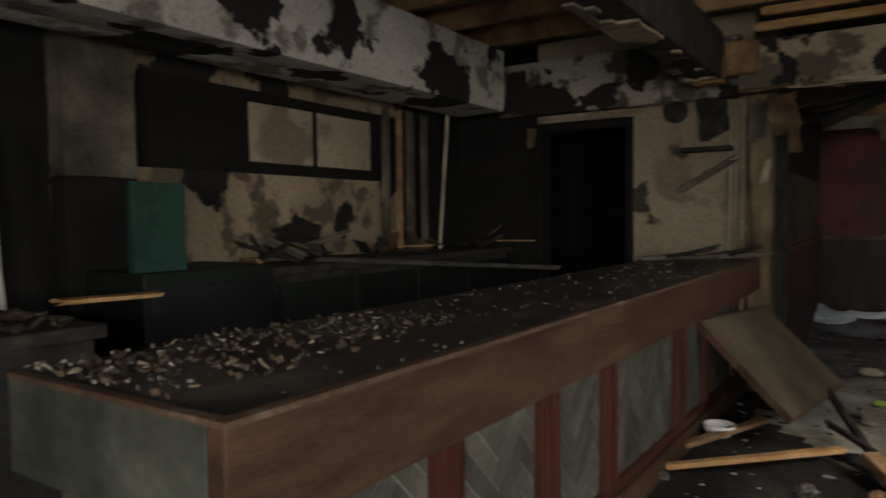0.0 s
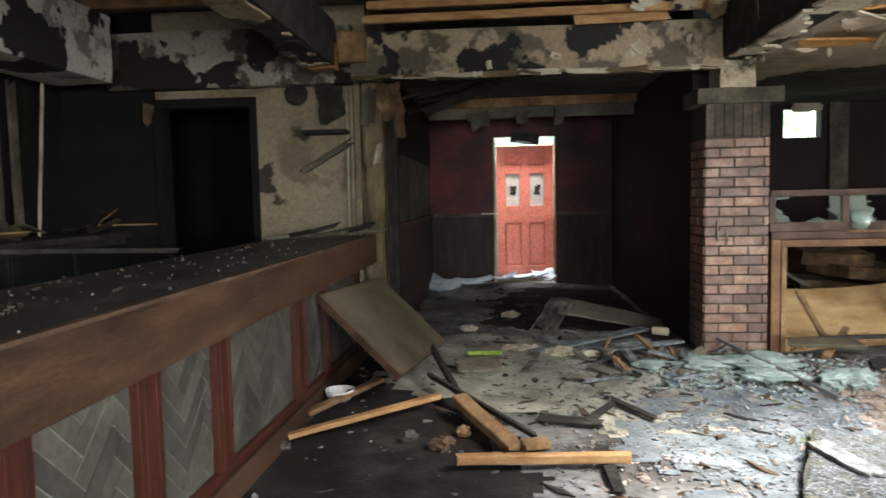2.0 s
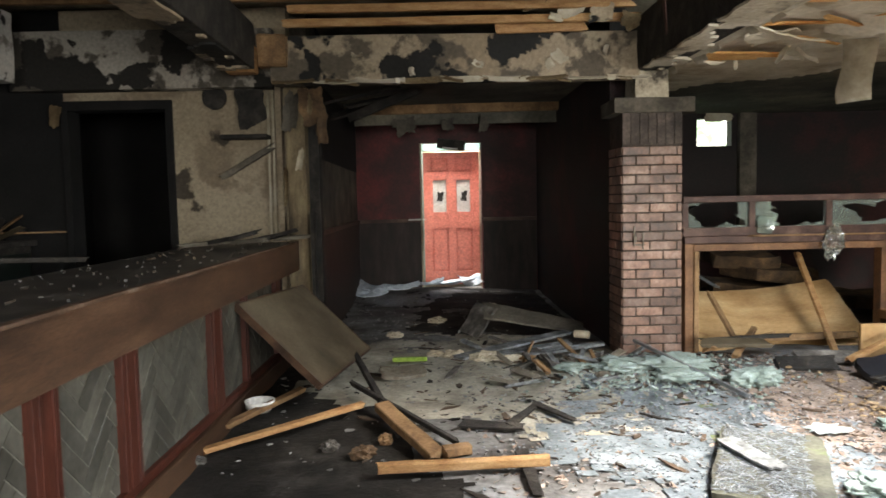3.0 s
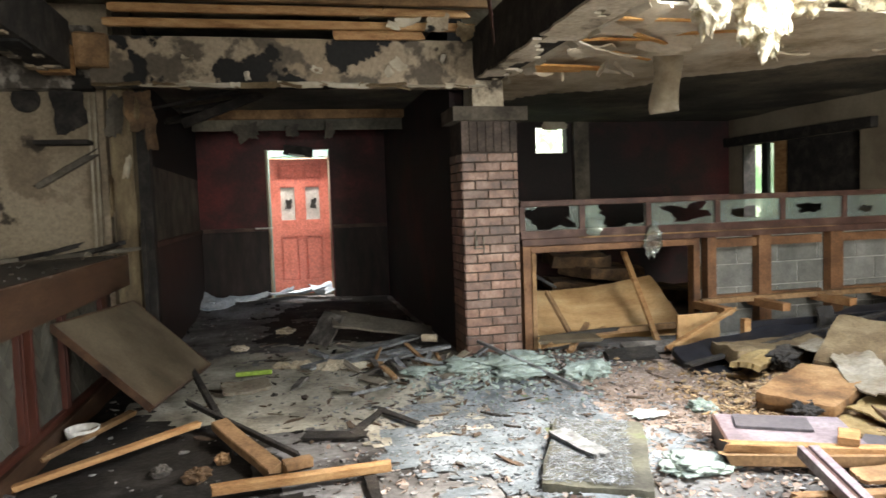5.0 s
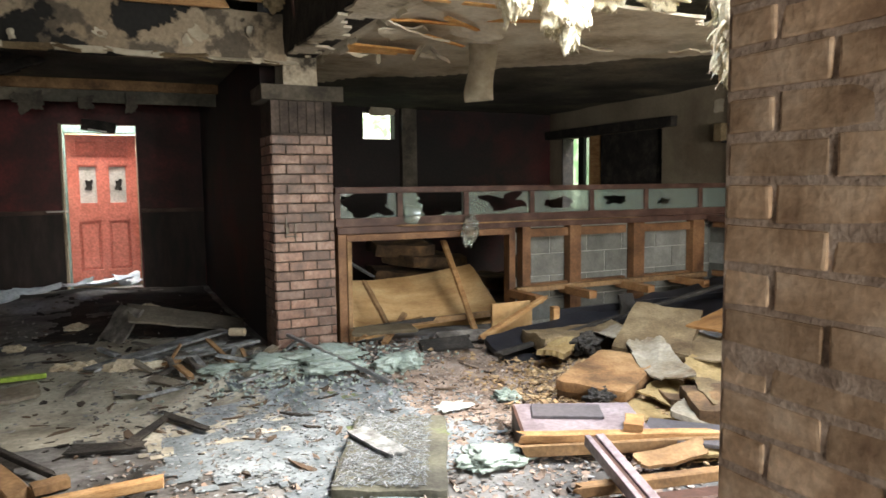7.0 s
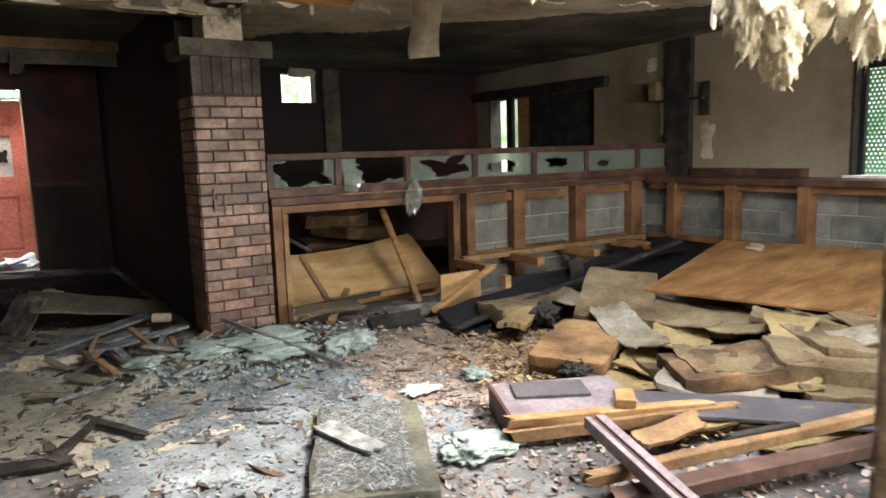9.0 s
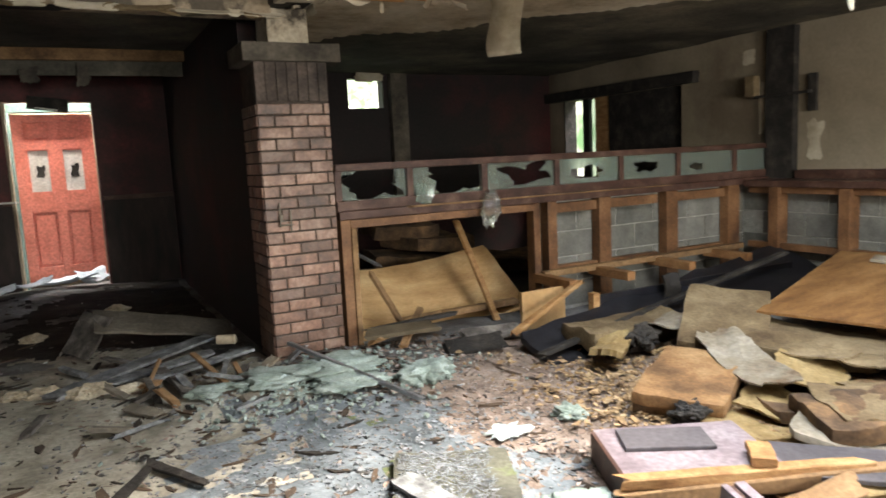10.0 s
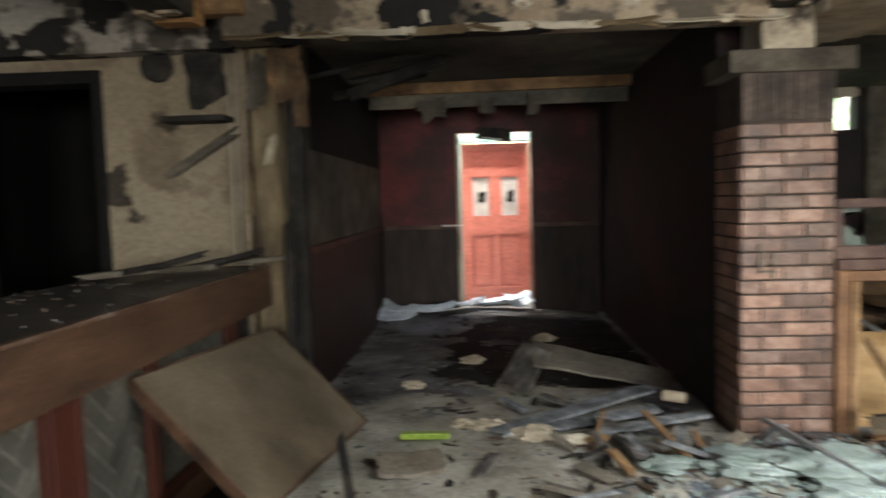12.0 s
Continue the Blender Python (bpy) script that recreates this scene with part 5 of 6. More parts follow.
for i, (a, b, w) in enumerate((((0.55, 5.92, 0.045), (1.58, 6.62, 0.10), 0.15), ((0.85, 5.98, 0.05), (1.5, 6.2, 0.08), 0.12), ((1.1, 5.82, 0.07), (1.72, 6.0, 0.11), 0.10), ((1.33, 5.75, 0.22), (1.50, 5.22, 0.06), 0.035), ((1.16, 5.98, 0.14), (1.02, 5.58, 0.05), 0.02), ((1.56, 5.6, 0.14), (1.57, 5.32, 0.06), 0.03))):
    plank("loose_board", a, b, w, 0.02, "silver_fibre" if i < 3 else "pine_old", "grey broken board lying on the rubble", "board", 200 + i, group="boards by the pier")
rng = random.Random(77)
for i in range(34):
    x, y = rng.gauss(1.45, 0.35), rng.gauss(5.65, 0.35)
    if x > 1.8 and y > 5.7:
        continue
    a = rng.uniform(0, math.pi)
    l = rng.uniform(0.08, 0.32)
    plank("rubble_piece", (x, y, on_floor(x, y, 0.01)), (x + l * math.cos(a), y + l * math.sin(a), on_floor(x, y, 0.02 + rng.uniform(0, 0.05))), rng.uniform(0.03, 0.10), rng.uniform(0.01, 0.03), rng.choice(("silver_fibre", "chip_dark", "pine_old", "plaster_dark", "pale_sheet", "chip_dark")), "broken scrap in the rubble beside the brick pier", "rubble", 600 + i, roll=rng.uniform(-25, 25), group="rubble by the pier")
can = bmesh.new()
bmesh.ops.create_cone(can, cap_ends=True, segments=20, radius1=0.035, radius2=0.035, depth=0.13)
bmesh.ops.bevel(can, geom=can.edges[:], offset=0.004, segments=1, affect="EDGES")
solo("tin_can", can, "plaster_cream", "dirty pale tin lying on the rubble by the pier", "can", at=pose(1.63, 6.23, 0.16, 90, 0, 60))
for i, (x, y, s) in enumerate(((0.38, 7.75, 0.14), (0.5, 6.05, 0.12), (0.75, 5.85, 0.16), (0.95, 5.7, 0.12), (0.35, 6.1, 0.1), (-0.05, 7.0, 0.1), (1.05, 8.6, 0.14))):
    solo("plaster_lump", wool_mesh(s * 2, s * 1.4, s * 0.9, 60 + i, 0, 0.1, False), "foam", "dirty lump of fallen plaster on the floor", "lump", "plaster lumps", at=pose(x, y, on_floor(x, y, 0.02)))

# ---- between bar and pier ----
A, D = Vector((-0.94, 4.60, 0.70)), Vector((-0.40, 4.50, 0.19))
edge_u = (A - D).normalized()
edge_v = (Vector((-0.24, 5.78, 0.19)) - D)
edge_v = (edge_v - edge_u * edge_v.dot(edge_u)).normalized()
leaning = Matrix((edge_u, edge_v, edge_u.cross(edge_v))).transposed().to_4x4()
leaning.translation = D
table = thing("fallen_tabletop", leaning, "dirty brown tabletop leaning against the bar front", "tabletop")
part("board", box(0.012, 0.748, 0.012, 1.248, -0.043, 0, 0.003, 0.003, 4), "board_grey", table)
for x0, x1, y0, y1 in ((0, 0.012, 0, 1.26), (0.748, 0.76, 0, 1.26), (0.012, 0.748, 0, 0.012), (0.012, 0.748, 1.248, 1.26)):
    part("edge_strip", box(x0, x1, y0, y1, -0.045, 0.002, 0.002), "bar_wood", table, "worn brown edge strip")
bowl = bmesh.new()
prof = [(0.055, 0.0), (0.085, 0.03), (0.095, 0.075), (0.088, 0.075), (0.078, 0.035), (0.045, 0.012)]
rings = [[bowl.verts.new((r * math.cos(2 * math.pi * i / 24), r * math.sin(2 * math.pi * i / 24), z)) for i in range(24)] for r, z in prof]
for a, b in zip(rings, rings[1:]):
    for i in range(24):
        bowl.faces.new((a[i], a[(i + 1) % 24], b[(i + 1) % 24], b[i]))
bowl.faces.new(rings[0])
bowl.faces.new(rings[-1])
solo("bowl", bowl, "white", "dirty white bowl on the floor by the bar", "bowl", at=pose(-0.78, 4.55, 0.05), smooth=True)
plank("plank", (-0.90, 3.80, 0.06), (-0.13, 4.46, 0.09), 0.05, 0.03, "pine", "orange pine batten lying on the ash", seed=31, broken=0.012, group="pine planks")
plank("plank", (0.04, 3.50, 0.05), (0.87, 3.52, 0.06), 0.055, 0.045, "pine", "orange pine batten lying on the ash", seed=32, broken=0.012, group="pine planks")
plank("plank", (-0.90, 4.19, 0.06), (-0.56, 4.82, 0.10), 0.06, 0.03, "pine_old", "smoked batten lying by the bar", seed=33, broken=0.012, group="pine planks")
plank("charred_stick", (-0.36, 5.75, 0.22), (0.12, 4.0, 0.06), 0.04, 0.04, "char", "long charred stick lying on the floor", "stick", 34, group="charred sticks")
plank("charred_stick", (0.0, 4.3, 0.12), (0.33, 3.62, 0.05), 0.10, 0.05, "pine_old", "scorched offcut of timber", "stick", 35, group="charred sticks")
plank("charred_stick", (-0.22, 4.75, 0.15), (0.43, 3.84, 0.06), 0.03, 0.03, "char", "thin charred stick lying on the floor", "stick", 36, group="charred sticks")
plank("timber_offcut", (0.36, 3.72, 0.04), (0.50, 3.76, 0.04), 0.07, 0.05, "pine_old", "short timber offcut on the ash", "offcut", 37, broken=0.0)
for i, (a, b, w) in enumerate((((0.50, 4.2, 0.04), (0.80, 4.1, 0.05), 0.10), ((0.74, 4.12, 0.05), (0.95, 4.5, 0.05), 0.06), ((0.95, 4.55, 0.05), (1.14, 4.2, 0.05), 0.05), ((0.77, 3.72, 0.04), (0.77, 3.2, 0.04), 0.07))):
    plank("charred_strip", a, b, w, 0.02, "char", "curled charred strip on the muddy floor", "strip", 210 + i, roll=8, group="charred strips", taper=0.3)
solo("green_strip", box(-0.01, 0.27, 5.81, 5.86, 0.05, 0.085, 0.006), "lime", "lime green plastic strip on the floor", "plastic strip")
solo("foam_scrap", torn_mesh(0.46, 0.34, 0.022, 220, 0.025, 0.45, 26), "pale_sheet", "flat dirty foam scrap on the floor", "foam scrap", at=pose(0.08, 5.42, 0.05, 0, 0, 10))
for i, (x, y, s) in enumerate(((-0.06, 3.78, 0.10), (-0.25, 3.9, 0.08), (0.05, 3.95, 0.07), (-0.9, 3.72, 0.06))):
    solo("brown_rubble", wool_mesh(s * 1.6, s * 1.3, s * 1.1, 80 + i, 0, 0.1, False), "chip_dark" if i % 2 else "pad_brown", "brown lump of rotten board on the floor", "lump", "brown lumps", at=pose(x, y, on_floor(x, y, 0.03)))

# ---- floor below the hole ----
solo("sodden_pad", pad_mesh(0.5, 0.96, 0.05, 3, 0.014, 14), "moss", "sodden mossy seat pad lying on the floor", "seat pad", at=pose(1.93, 3.44, 0.02, 0, 0, -26), smooth=True)
solo("white_board", torn_mesh(0.5, 0.15, 0.012, 230, 0.012, 0.3), "silver_fibre", "pale splintered board on the sodden pad", "board", at=pose(1.86, 3.5, 0.085, 1, 1, -78))
solo("paper_scrap", torn_mesh(0.46, 0.3, 0.004, 231, 0.012, 0.95, 30), "paper", "torn pale paper lying on the leaves", "paper", at=pose(2.47, 3.96, on_floor(2.47, 3.96, 0.03), 0, 0, 20))
for i, (x, y, sx, sy, sz) in enumerate(((1.7, 5.25, 0.5, 0.4, 0.14), (2.1, 5.2, 0.6, 0.45, 0.15), (2.05, 4.95, 0.5, 0.35, 0.1), (2.52, 4.85, 0.36, 0.3, 0.22), (2.32, 3.17, 0.42, 0.34, 0.12), (2.88, 3.97, 0.2, 0.2, 0.12), (1.35, 5.3, 0.3, 0.2, 0.08))):
    solo("fallen_insulation", wool_mesh(sx * 1.12, sy * 1.12, sz * 0.8, 30 + i, 300, 0.5, False), "wool_green", "heap of pale green glass wool on the floor", "insulation", "fallen insulation", at=pose(x, y, on_floor(x, y, 0.03)), smooth=True)
plank("grey_pole", (1.9, 5.55, 0.22), (2.32, 4.55, 0.06), 0.025, 0.025, "steel", "thin grey rod lying across the glass wool", "rod", 240)
for i, (a, b, w, m) in enumerate((((2.45, 5.45, 0.16), (3.05, 5.75, 0.2), 0.10, "pine_old"), ((2.5, 5.6, 0.2), (3.1, 5.6, 0.22), 0.12, "char"), ((2.6, 5.35, 0.12), (2.95, 5.8, 0.24), 0.05, "pine_old"), ((2.4, 5.5, 0.2), (2.9, 5.45, 0.2), 0.14, "board_grey"), ((2.85, 5.2, 0.1), (3.2, 5.1, 0.12), 0.16, "char"), ((3.1, 5.4, 0.1), (3.5, 5.3, 0.1), 0.14, "chip_dark"))):
    plank("rubble_board", a, b, w, 0.03, m, "broken board in the heap before the opening", "board", 250 + i, roll=10 * i - 20, group="rubble boards")

# ---- cushions and pads ----
CUSHIONS = (
    ((0.78, 0.44, 0.12, 5, 0.012), (3.52, 3.76, 0.075, 2, -2, 31), "cushion_orange", "orange-brown rotten seat cushion lying on debris"),
    ((0.85, 0.52, 0.12, 6, 0.014), (4.36, 4.26, 0.17, 4, -13, 37), "pad", "faded brown seat cushion tipped up on debris"))
for (sx, sy, sz, seed, wob), at, top, label in CUSHIONS:
    cushion = thing("seat_cushion", pose(*at), label, "cushion", "seat cushions")
    part("cover", pad_mesh(sx, sy, sz * 0.55, seed, wob, 9), top, cushion, "stained worn cover", smooth=True, at=pose(0, 0, sz * 0.45))
    part("core", pad_mesh(sx * 0.975, sy * 0.96, sz * 0.5, seed + 40, wob, 8), "pad_brown", cushion, "dark sodden foam core", smooth=True)
solo("yellow_foam", torn_mesh(0.46, 0.27, 0.04, 260, 0.05, 0.5), "yellow_foam", "torn piece of yellow foam", "foam", at=pose(3.57, 4.45, 0.13, 12, -4, 35))
solo("burnt_foam", wool_mesh(0.4, 0.22, 0.2, 91, 60, 0.3, False), "char", "burnt black lump of foam", "foam", at=pose(3.86, 4.46, 0.17, 0, 0, 25))
solo("burnt_foam", wool_mesh(0.22, 0.2, 0.16, 92, 60, 0.3, False), "char", "charred tuft of wadding beside the cushion", "foam", at=pose(3.22, 3.5, 0.11))
PADS = (
    (4.50, 3.77, 0.15, 0.84, 0.62, 0.06, 0, 3, -74, "pad"), (4.32, 2.52, 0.15, 0.95, 0.42, 0.08, 6, 3, -42, "pad"), (3.80, 2.92, 0.13, 0.72, 0.40, 0.09, 4, -4, -31, "pad_brown"), (3.84, 2.90, 0.205, 0.62, 0.36, 0.02, 3, -4, -36, "pad"), (3.58, 2.88, 0.09, 0.56, 0.27, 0.035, 4, 3, -57, "pale_sheet"),
    (4.68, 3.08, 0.22, 0.55, 0.34, 0.04, 0, 4, -68, "pad"), (4.55, 2.66, 0.22, 0.72, 0.46, 0.05, 2, 0, -28, "pad"), (3.98, 4.74, 0.09, 0.82, 0.36, 0.12, 3, 0, -4, "pad"),
    (5.05, 2.95, 0.20, 0.8, 0.6, 0.06, 0, 2, -30, "pad"), (4.75, 2.25, 0.14, 0.9, 0.5, 0.07, 0, 0, -35, "pad_brown"), (3.42, 3.28, 0.05, 0.5, 0.3, 0.035, 0, 3, -40, "yellow_foam"),
    (4.86, 3.5, 0.12, 0.8, 0.5, 0.05, 0, 0, -70, "pad_brown"), (3.9, 3.25, 0.07, 0.7, 0.4, 0.05, 0, 0, -30, "pad_brown"), (4.2, 2.4, 0.08, 0.8, 0.4, 0.06, 0, 0, -38, "pad"), (5.5, 3.4, 0.18, 1.0, 0.7, 0.1, 0, 0, 10, "pad_brown"))
for i, (x, y, z, sx, sy, sz, rx, ry, rz, m) in enumerate(PADS):
    solo("foam_pad", pad_mesh(sx, sy, sz, 20 + i, 0.034, 12, 0.025), m, "dirty torn foam seat pad in the debris", "foam pad", "foam pads", at=pose(x, y, z, rx, ry, rz), smooth=True)
SHEETS = (
    (3.86, 3.72, 0.21, 1.05, 0.34, 62, 0.05, "pale_sheet"), (4.2, 3.52, 0.22, 0.46, 0.22, -72, 0.02, "pad"), (4.02, 3.45, 0.17, 0.6, 0.45, 40, 0.04, "yellow_foam"), (3.62, 3.4, 0.11, 0.42, 0.3, 20, 0.03, "yellow_foam"),
    (3.75, 3.12, 0.13, 0.4, 0.32, -20, 0.05, "yellow_foam"), (4.38, 3.3, 0.2, 0.5, 0.36, -50, 0.04, "pad"), (4.1, 3.05, 0.17, 0.6, 0.4, -35, 0.05, "pad"), (3.82, 2.62, 0.14, 0.34, 0.2, -50, 0.04, "yellow_foam"),
    (4.35, 2.75, 0.25, 0.7, 0.28, -38, 0.04, "pale_sheet"), (4.9, 2.75, 0.27, 0.6, 0.4, -20, 0.04, "pad"), (3.3, 2.72, 0.06, 0.5, 0.3, -30, 0.03, "yellow_foam"), (4.1, 4.5, 0.2, 0.4, 0.3, 10, 0.05, "pale_sheet"), (3.5, 2.4, 0.05, 0.6, 0.35, -25, 0.03, "yellow_foam"), (3.95, 2.1, 0.06, 0.7, 0.4, -15, 0.03, "pad"))
for i, (x, y, z, w, h, r, bend, m) in enumerate(SHEETS):
    solo("torn_sheet", torn_mesh(w, h, 0.010, 500 + i, bend, 0.38, 26), m, "torn sheet of dirty seat lining among the pads", "sheet", "torn sheets", at=pose(x, y, z, 3, -4, r))
solo("foam_tongue", plank_mesh(0.5, 0.3, 0.018, 270, 0.03, 0.85, 8), "yellow_foam", "pointed tongue of torn yellow foam", "foam", at=lay(4.46, 3.02, 0.31, 4.0, 2.78, 0.22))
solo("plywood_sheet", box(-0.82, 0.82, -0.72, 0.72, 0, 0.018, 0.002, 0.004, 4), "ply", "large water-stained plywood sheet on the debris", "plywood", at=pose(5.50, 3.68, 0.37, 0, -6, 16))
solo("plaster_scrap", torn_mesh(0.2, 0.16, 0.02, 277, 0.02, 0.4), "pale_sheet", "pale scrap of board lying on the plywood", "scrap", at=pose(5.95, 4.2, 0.44, 0, -6, 20))
solo("black_sheet", pad_mesh(3.3, 0.62, 0.05, 9, 0.03, 14), "black_sheet", "black leatherette seat cover sagging along the bench", "seat cover", at=pose(4.95, 5.0, 0.12, 24, -4, 9), smooth=True)
plank("seat_rail", (3.25, 4.70, 0.10), (6.1, 5.08, 0.40), 0.05, 0.03, "char", "charred rail along the fallen seat cover", "rail", 279)

# ---- mauve panel and timbers ----
mauve = thing("laminate_slab", pose(2.46, 3.10, 0.03, 0, 0, -25), "mauve laminated panel with a broken pine edge", "panel")
part("slab", box(0, 0.62, 0.04, 0.48, 0.10, 0.125, 0.003), "purple", mauve, "mauve laminate face")
part("edge_timber", plank_mesh(0.92, 0.06, 0.045, 281, 0.05), "pine", mauve, "pale broken pine edging", at=pose(0.0, 0.02, 0.085))
part("under_timber", plank_mesh(1.08, 0.05, 0.06, 282, 0.06), "pine_old", mauve, at=pose(0.0, 0.0, 0.02, 0, -2, 0))
part("side", box(-0.015, 0.005, 0.0, 0.46, 0.0, 0.125, 0.003), "rail_wood", mauve)
solo("dark_board", box(0, 0.36, 0, 0.2, 0, 0.014, 0.002), "grey_laminate", "dark grey board lying on the mauve panel", "board", at=pose(2.62, 3.28, 0.158, 0, 0, -30))
solo("timber_offcut", plank_mesh(0.16, 0.09, 0.035, 283, 0.0), "pine", "sawn pine offcut lying on the mauve panel", "offcut", at=pose(2.93, 2.88, 0.165, 0, 0, 48))
solo("dark_plank", plank_mesh(1.3, 0.3, 0.02, 284, 0.03), "grey_laminate", "wide dark board lying in the debris", "plank", at=pose(3.12, 3.0, 0.105, 0, 0, -49))
profile = thing("grooved_timber", lay(2.60, 2.76, 0.20, 2.42, 2.05, 0.10), "mauve grooved door-frame timber lying across battens", "timber")
for k, (y0, y1, h) in enumerate(((-0.045, -0.02, 0.05), (-0.02, 0.005, 0.04), (0.005, 0.045, 0.05))):
    part("moulding", box(0, 0.8, y0, y1, 0, h, 0.004), "purple" if k != 1 else "rail_wood", profile)
plank("long_timber", (2.36, 2.56, 0.09), (3.9, 2.14, 0.14), 0.05, 0.05, "pine_old", "long brown batten lying in the debris", "timber", 291, group="long timbers")
plank("long_timber", (2.38, 2.44, 0.05), (3.9, 2.0, 0.08), 0.09, 0.06, "rail_wood", "long mahogany rail lying in the debris", "timber", 292, group="long timbers")
plank("charred_stick", (3.0, 2.42, 0.14), (3.3, 2.32, 0.15), 0.035, 0.035, "char", "short charred stick on the battens", "stick", 293)
for i, (x, y, r) in enumerate(((3.25, 2.65, -18), (3.5, 2.5, -30), (3.0, 2.7, -5), (3.7, 2.35, -22))):
    solo("broken_board", torn_mesh(0.5, 0.14, 0.015, 300 + i, 0.02, 0.4), ("yellow_foam", "pad", "pine_old", "board_grey")[i], "splintered board piece among the timbers", "board", "splintered boards", at=pose(x, y, 0.09, 4, -3, r))

# ---- partition details and the opening ----
HOLES = ((2.425, 2.925, 0.54, 0.62, 0.66, 0.72), (2.975, 3.56, 0.62, 0.62, 0.62, 0.72), (3.61, 4.252, 0.62, 0.55, 0.46, 0.50), (4.302, 4.94, 0.48, 0.42, 0.36, 0.34), (4.99, 5.62, 0.46, 0.5, 0.28, 0.34), (5.67, 6.365, 0.34, 0.36, 0.14, 0.22), (6.415, 6.89, 0.5, 0.5, 0.0, 0.0))
for i, (x0, x1, cx, cz, rx, rz) in enumerate(HOLES):
    g = bmesh.new()
    z0, z1, n = 1.088, 1.297, 44
    rings = []
    for y in (5.862, 5.868):
        outer, inner = [], []
        for k in range(n):
            a = 2 * math.pi * k / n
            c, sn = math.cos(a), math.sin(a)
            far = 1 / max(abs(c), abs(sn))
            jag = 0.75 + 0.55 * noise.noise(Vector((c * 1.5 + 3 * i, sn * 1.5, i))) + 0.22 * noise.noise(Vector((c * 5, sn * 5 + 2 * i, 4)))
            outer.append(g.verts.new((x0 + (x1 - x0) * (0.5 + 0.5 * c * far), y, z0 + (z1 - z0) * (0.5 + 0.5 * sn * far))))
            inner.append(g.verts.new((x0 + (x1 - x0) * min(0.99, max(0.01, cx + rx * c * jag)), y, z0 + (z1 - z0) * min(0.985, max(0.015, cz + rz * sn * jag)))))
        rings.append((outer, inner))
    for k in range(n):
        j = (k + 1) % n
        for outer, inner in rings:
            g.faces.new((outer[k], outer[j], inner[j], inner[k]))
        g.faces.new((rings[0][1][k], rings[0][1][j], rings[1][1][j], rings[1][1][k]))
    part("pane", g, "glass", screen, "clouded pane with a jagged broken hole" if rx else "clouded grey-green pane")
part("splintered_edge", plank_mesh(2.6, 0.03, 0.014, 330, 0.06, 0.6, 16), "pine_old", screen, "splintered pale edge of the ledge", at=pose(2.9, 5.792, 1.012))
part("head_rail", box(2.46, 4.03, 5.81, 5.86, 0.90, 0.955, 0.004, 0.003, 3), "frame_wood", screen)
part("jamb", box(2.46, 2.50, 5.80, 5.90, 0.05, 0.90, 0.004), "pine_old", screen)
for i, x in enumerate((4.20, 4.78, 5.54)):
    part("panel_rail", box(x + 0.0, x + 0.52 + 0.1 * i, 5.855, 5.915, 0.86, 0.94, 0.004), "frame_wood", screen)
    part("panel_rail", box(x + 0.0, x + 0.52 + 0.1 * i, 5.86, 5.92, 0.36, 0.42, 0.004), "frame_wood", screen)
bag = wool_mesh(0.2, 0.12, 0.34, 95, 40, 0.2)
solo("broken_globe", bag, "crystal", "crumpled cracked glass globe hanging on the partition ledge", "glass globe", at=pose(3.58, 5.76, 0.96))
solo("glass_shard", torn_mesh(0.2, 0.2, 0.006, 96, 0.02, 0.5), "glass", "curled glass shard standing on the ledge", "glass shard", at=pose(3.05, 5.84, 1.1, 85, 10, 0))
bench = thing("bench_frame", pose(0, 0, 0), "stripped pine bench frame along the partition", "bench")
for x in (4.05, 4.62, 5.3, 6.0):
    part("arm", box(x - 0.05, x + 0.03, 5.36, 5.84, 0.32, 0.39, 0.005, 0.003, 2), "pine_red", bench)
part("back_rail", box(4.05, 6.4, 5.74, 5.80, 0.36, 0.41, 0.005), "pine_old", bench)
part("front_leg", box(4.02, 4.08, 5.12, 5.18, 0.03, 0.33, 0.004), "pine", bench)
part("front_panel", box(4.05, 6.3, 5.16, 5.19, 0.03, 0.3, 0.003, 0.004, 3), "black_sheet", bench, "black front board")
part("end_panel", box(3.62, 4.02, 5.45, 5.48, 0.05, 0.34, 0.003), "ply_pale", bench)
part("loose_brace", plank_mesh(0.75, 0.05, 0.035, 340), "pine", bench, at=lay(3.4, 5.2, 0.12, 4.02, 5.35, 0.33))
solo("burnt_rag", torn_mesh(0.2, 0.22, 0.02, 341, 0.04, 0.4), "char", "grey burnt rag hanging from the bench frame", "rag", at=pose(4.75, 5.12, 0.30, 84, 0, 0))
solo("bent_plywood", pad_mesh(1.62, 0.8, 0.016, 342, 0.012, 10, 0.08), "ply_pale", "bowed yellow plywood sheet fallen in the opening", "plywood", at=pose(3.32, 6.42, 0.22, 37, -2, 4))
plank("prop_stick", (3.60, 6.365, 0.80), (3.72, 5.96, -0.01), 0.06, 0.03, "pine", "pine stick propped in the opening", "stick", 343, group="propped sticks")
plank("prop_stick", (2.71, 6.15, 0.51), (2.84, 5.92, 0.14), 0.05, 0.03, "pine_old", "smoked stick propped in the opening", "stick", 344, group="propped sticks")
plank("prop_stick", (2.55, 6.6, 0.75), (2.8, 6.2, 0.55), 0.03, 0.02, "steel", "grey strip leaning in the opening", "strip", 345)
plank("floor_batten", (2.9, 6.05, 0.10), (4.0, 6.1, 0.10), 0.07, 0.05, "pine_old", "scorched batten on the floor of the opening", "batten", 346)
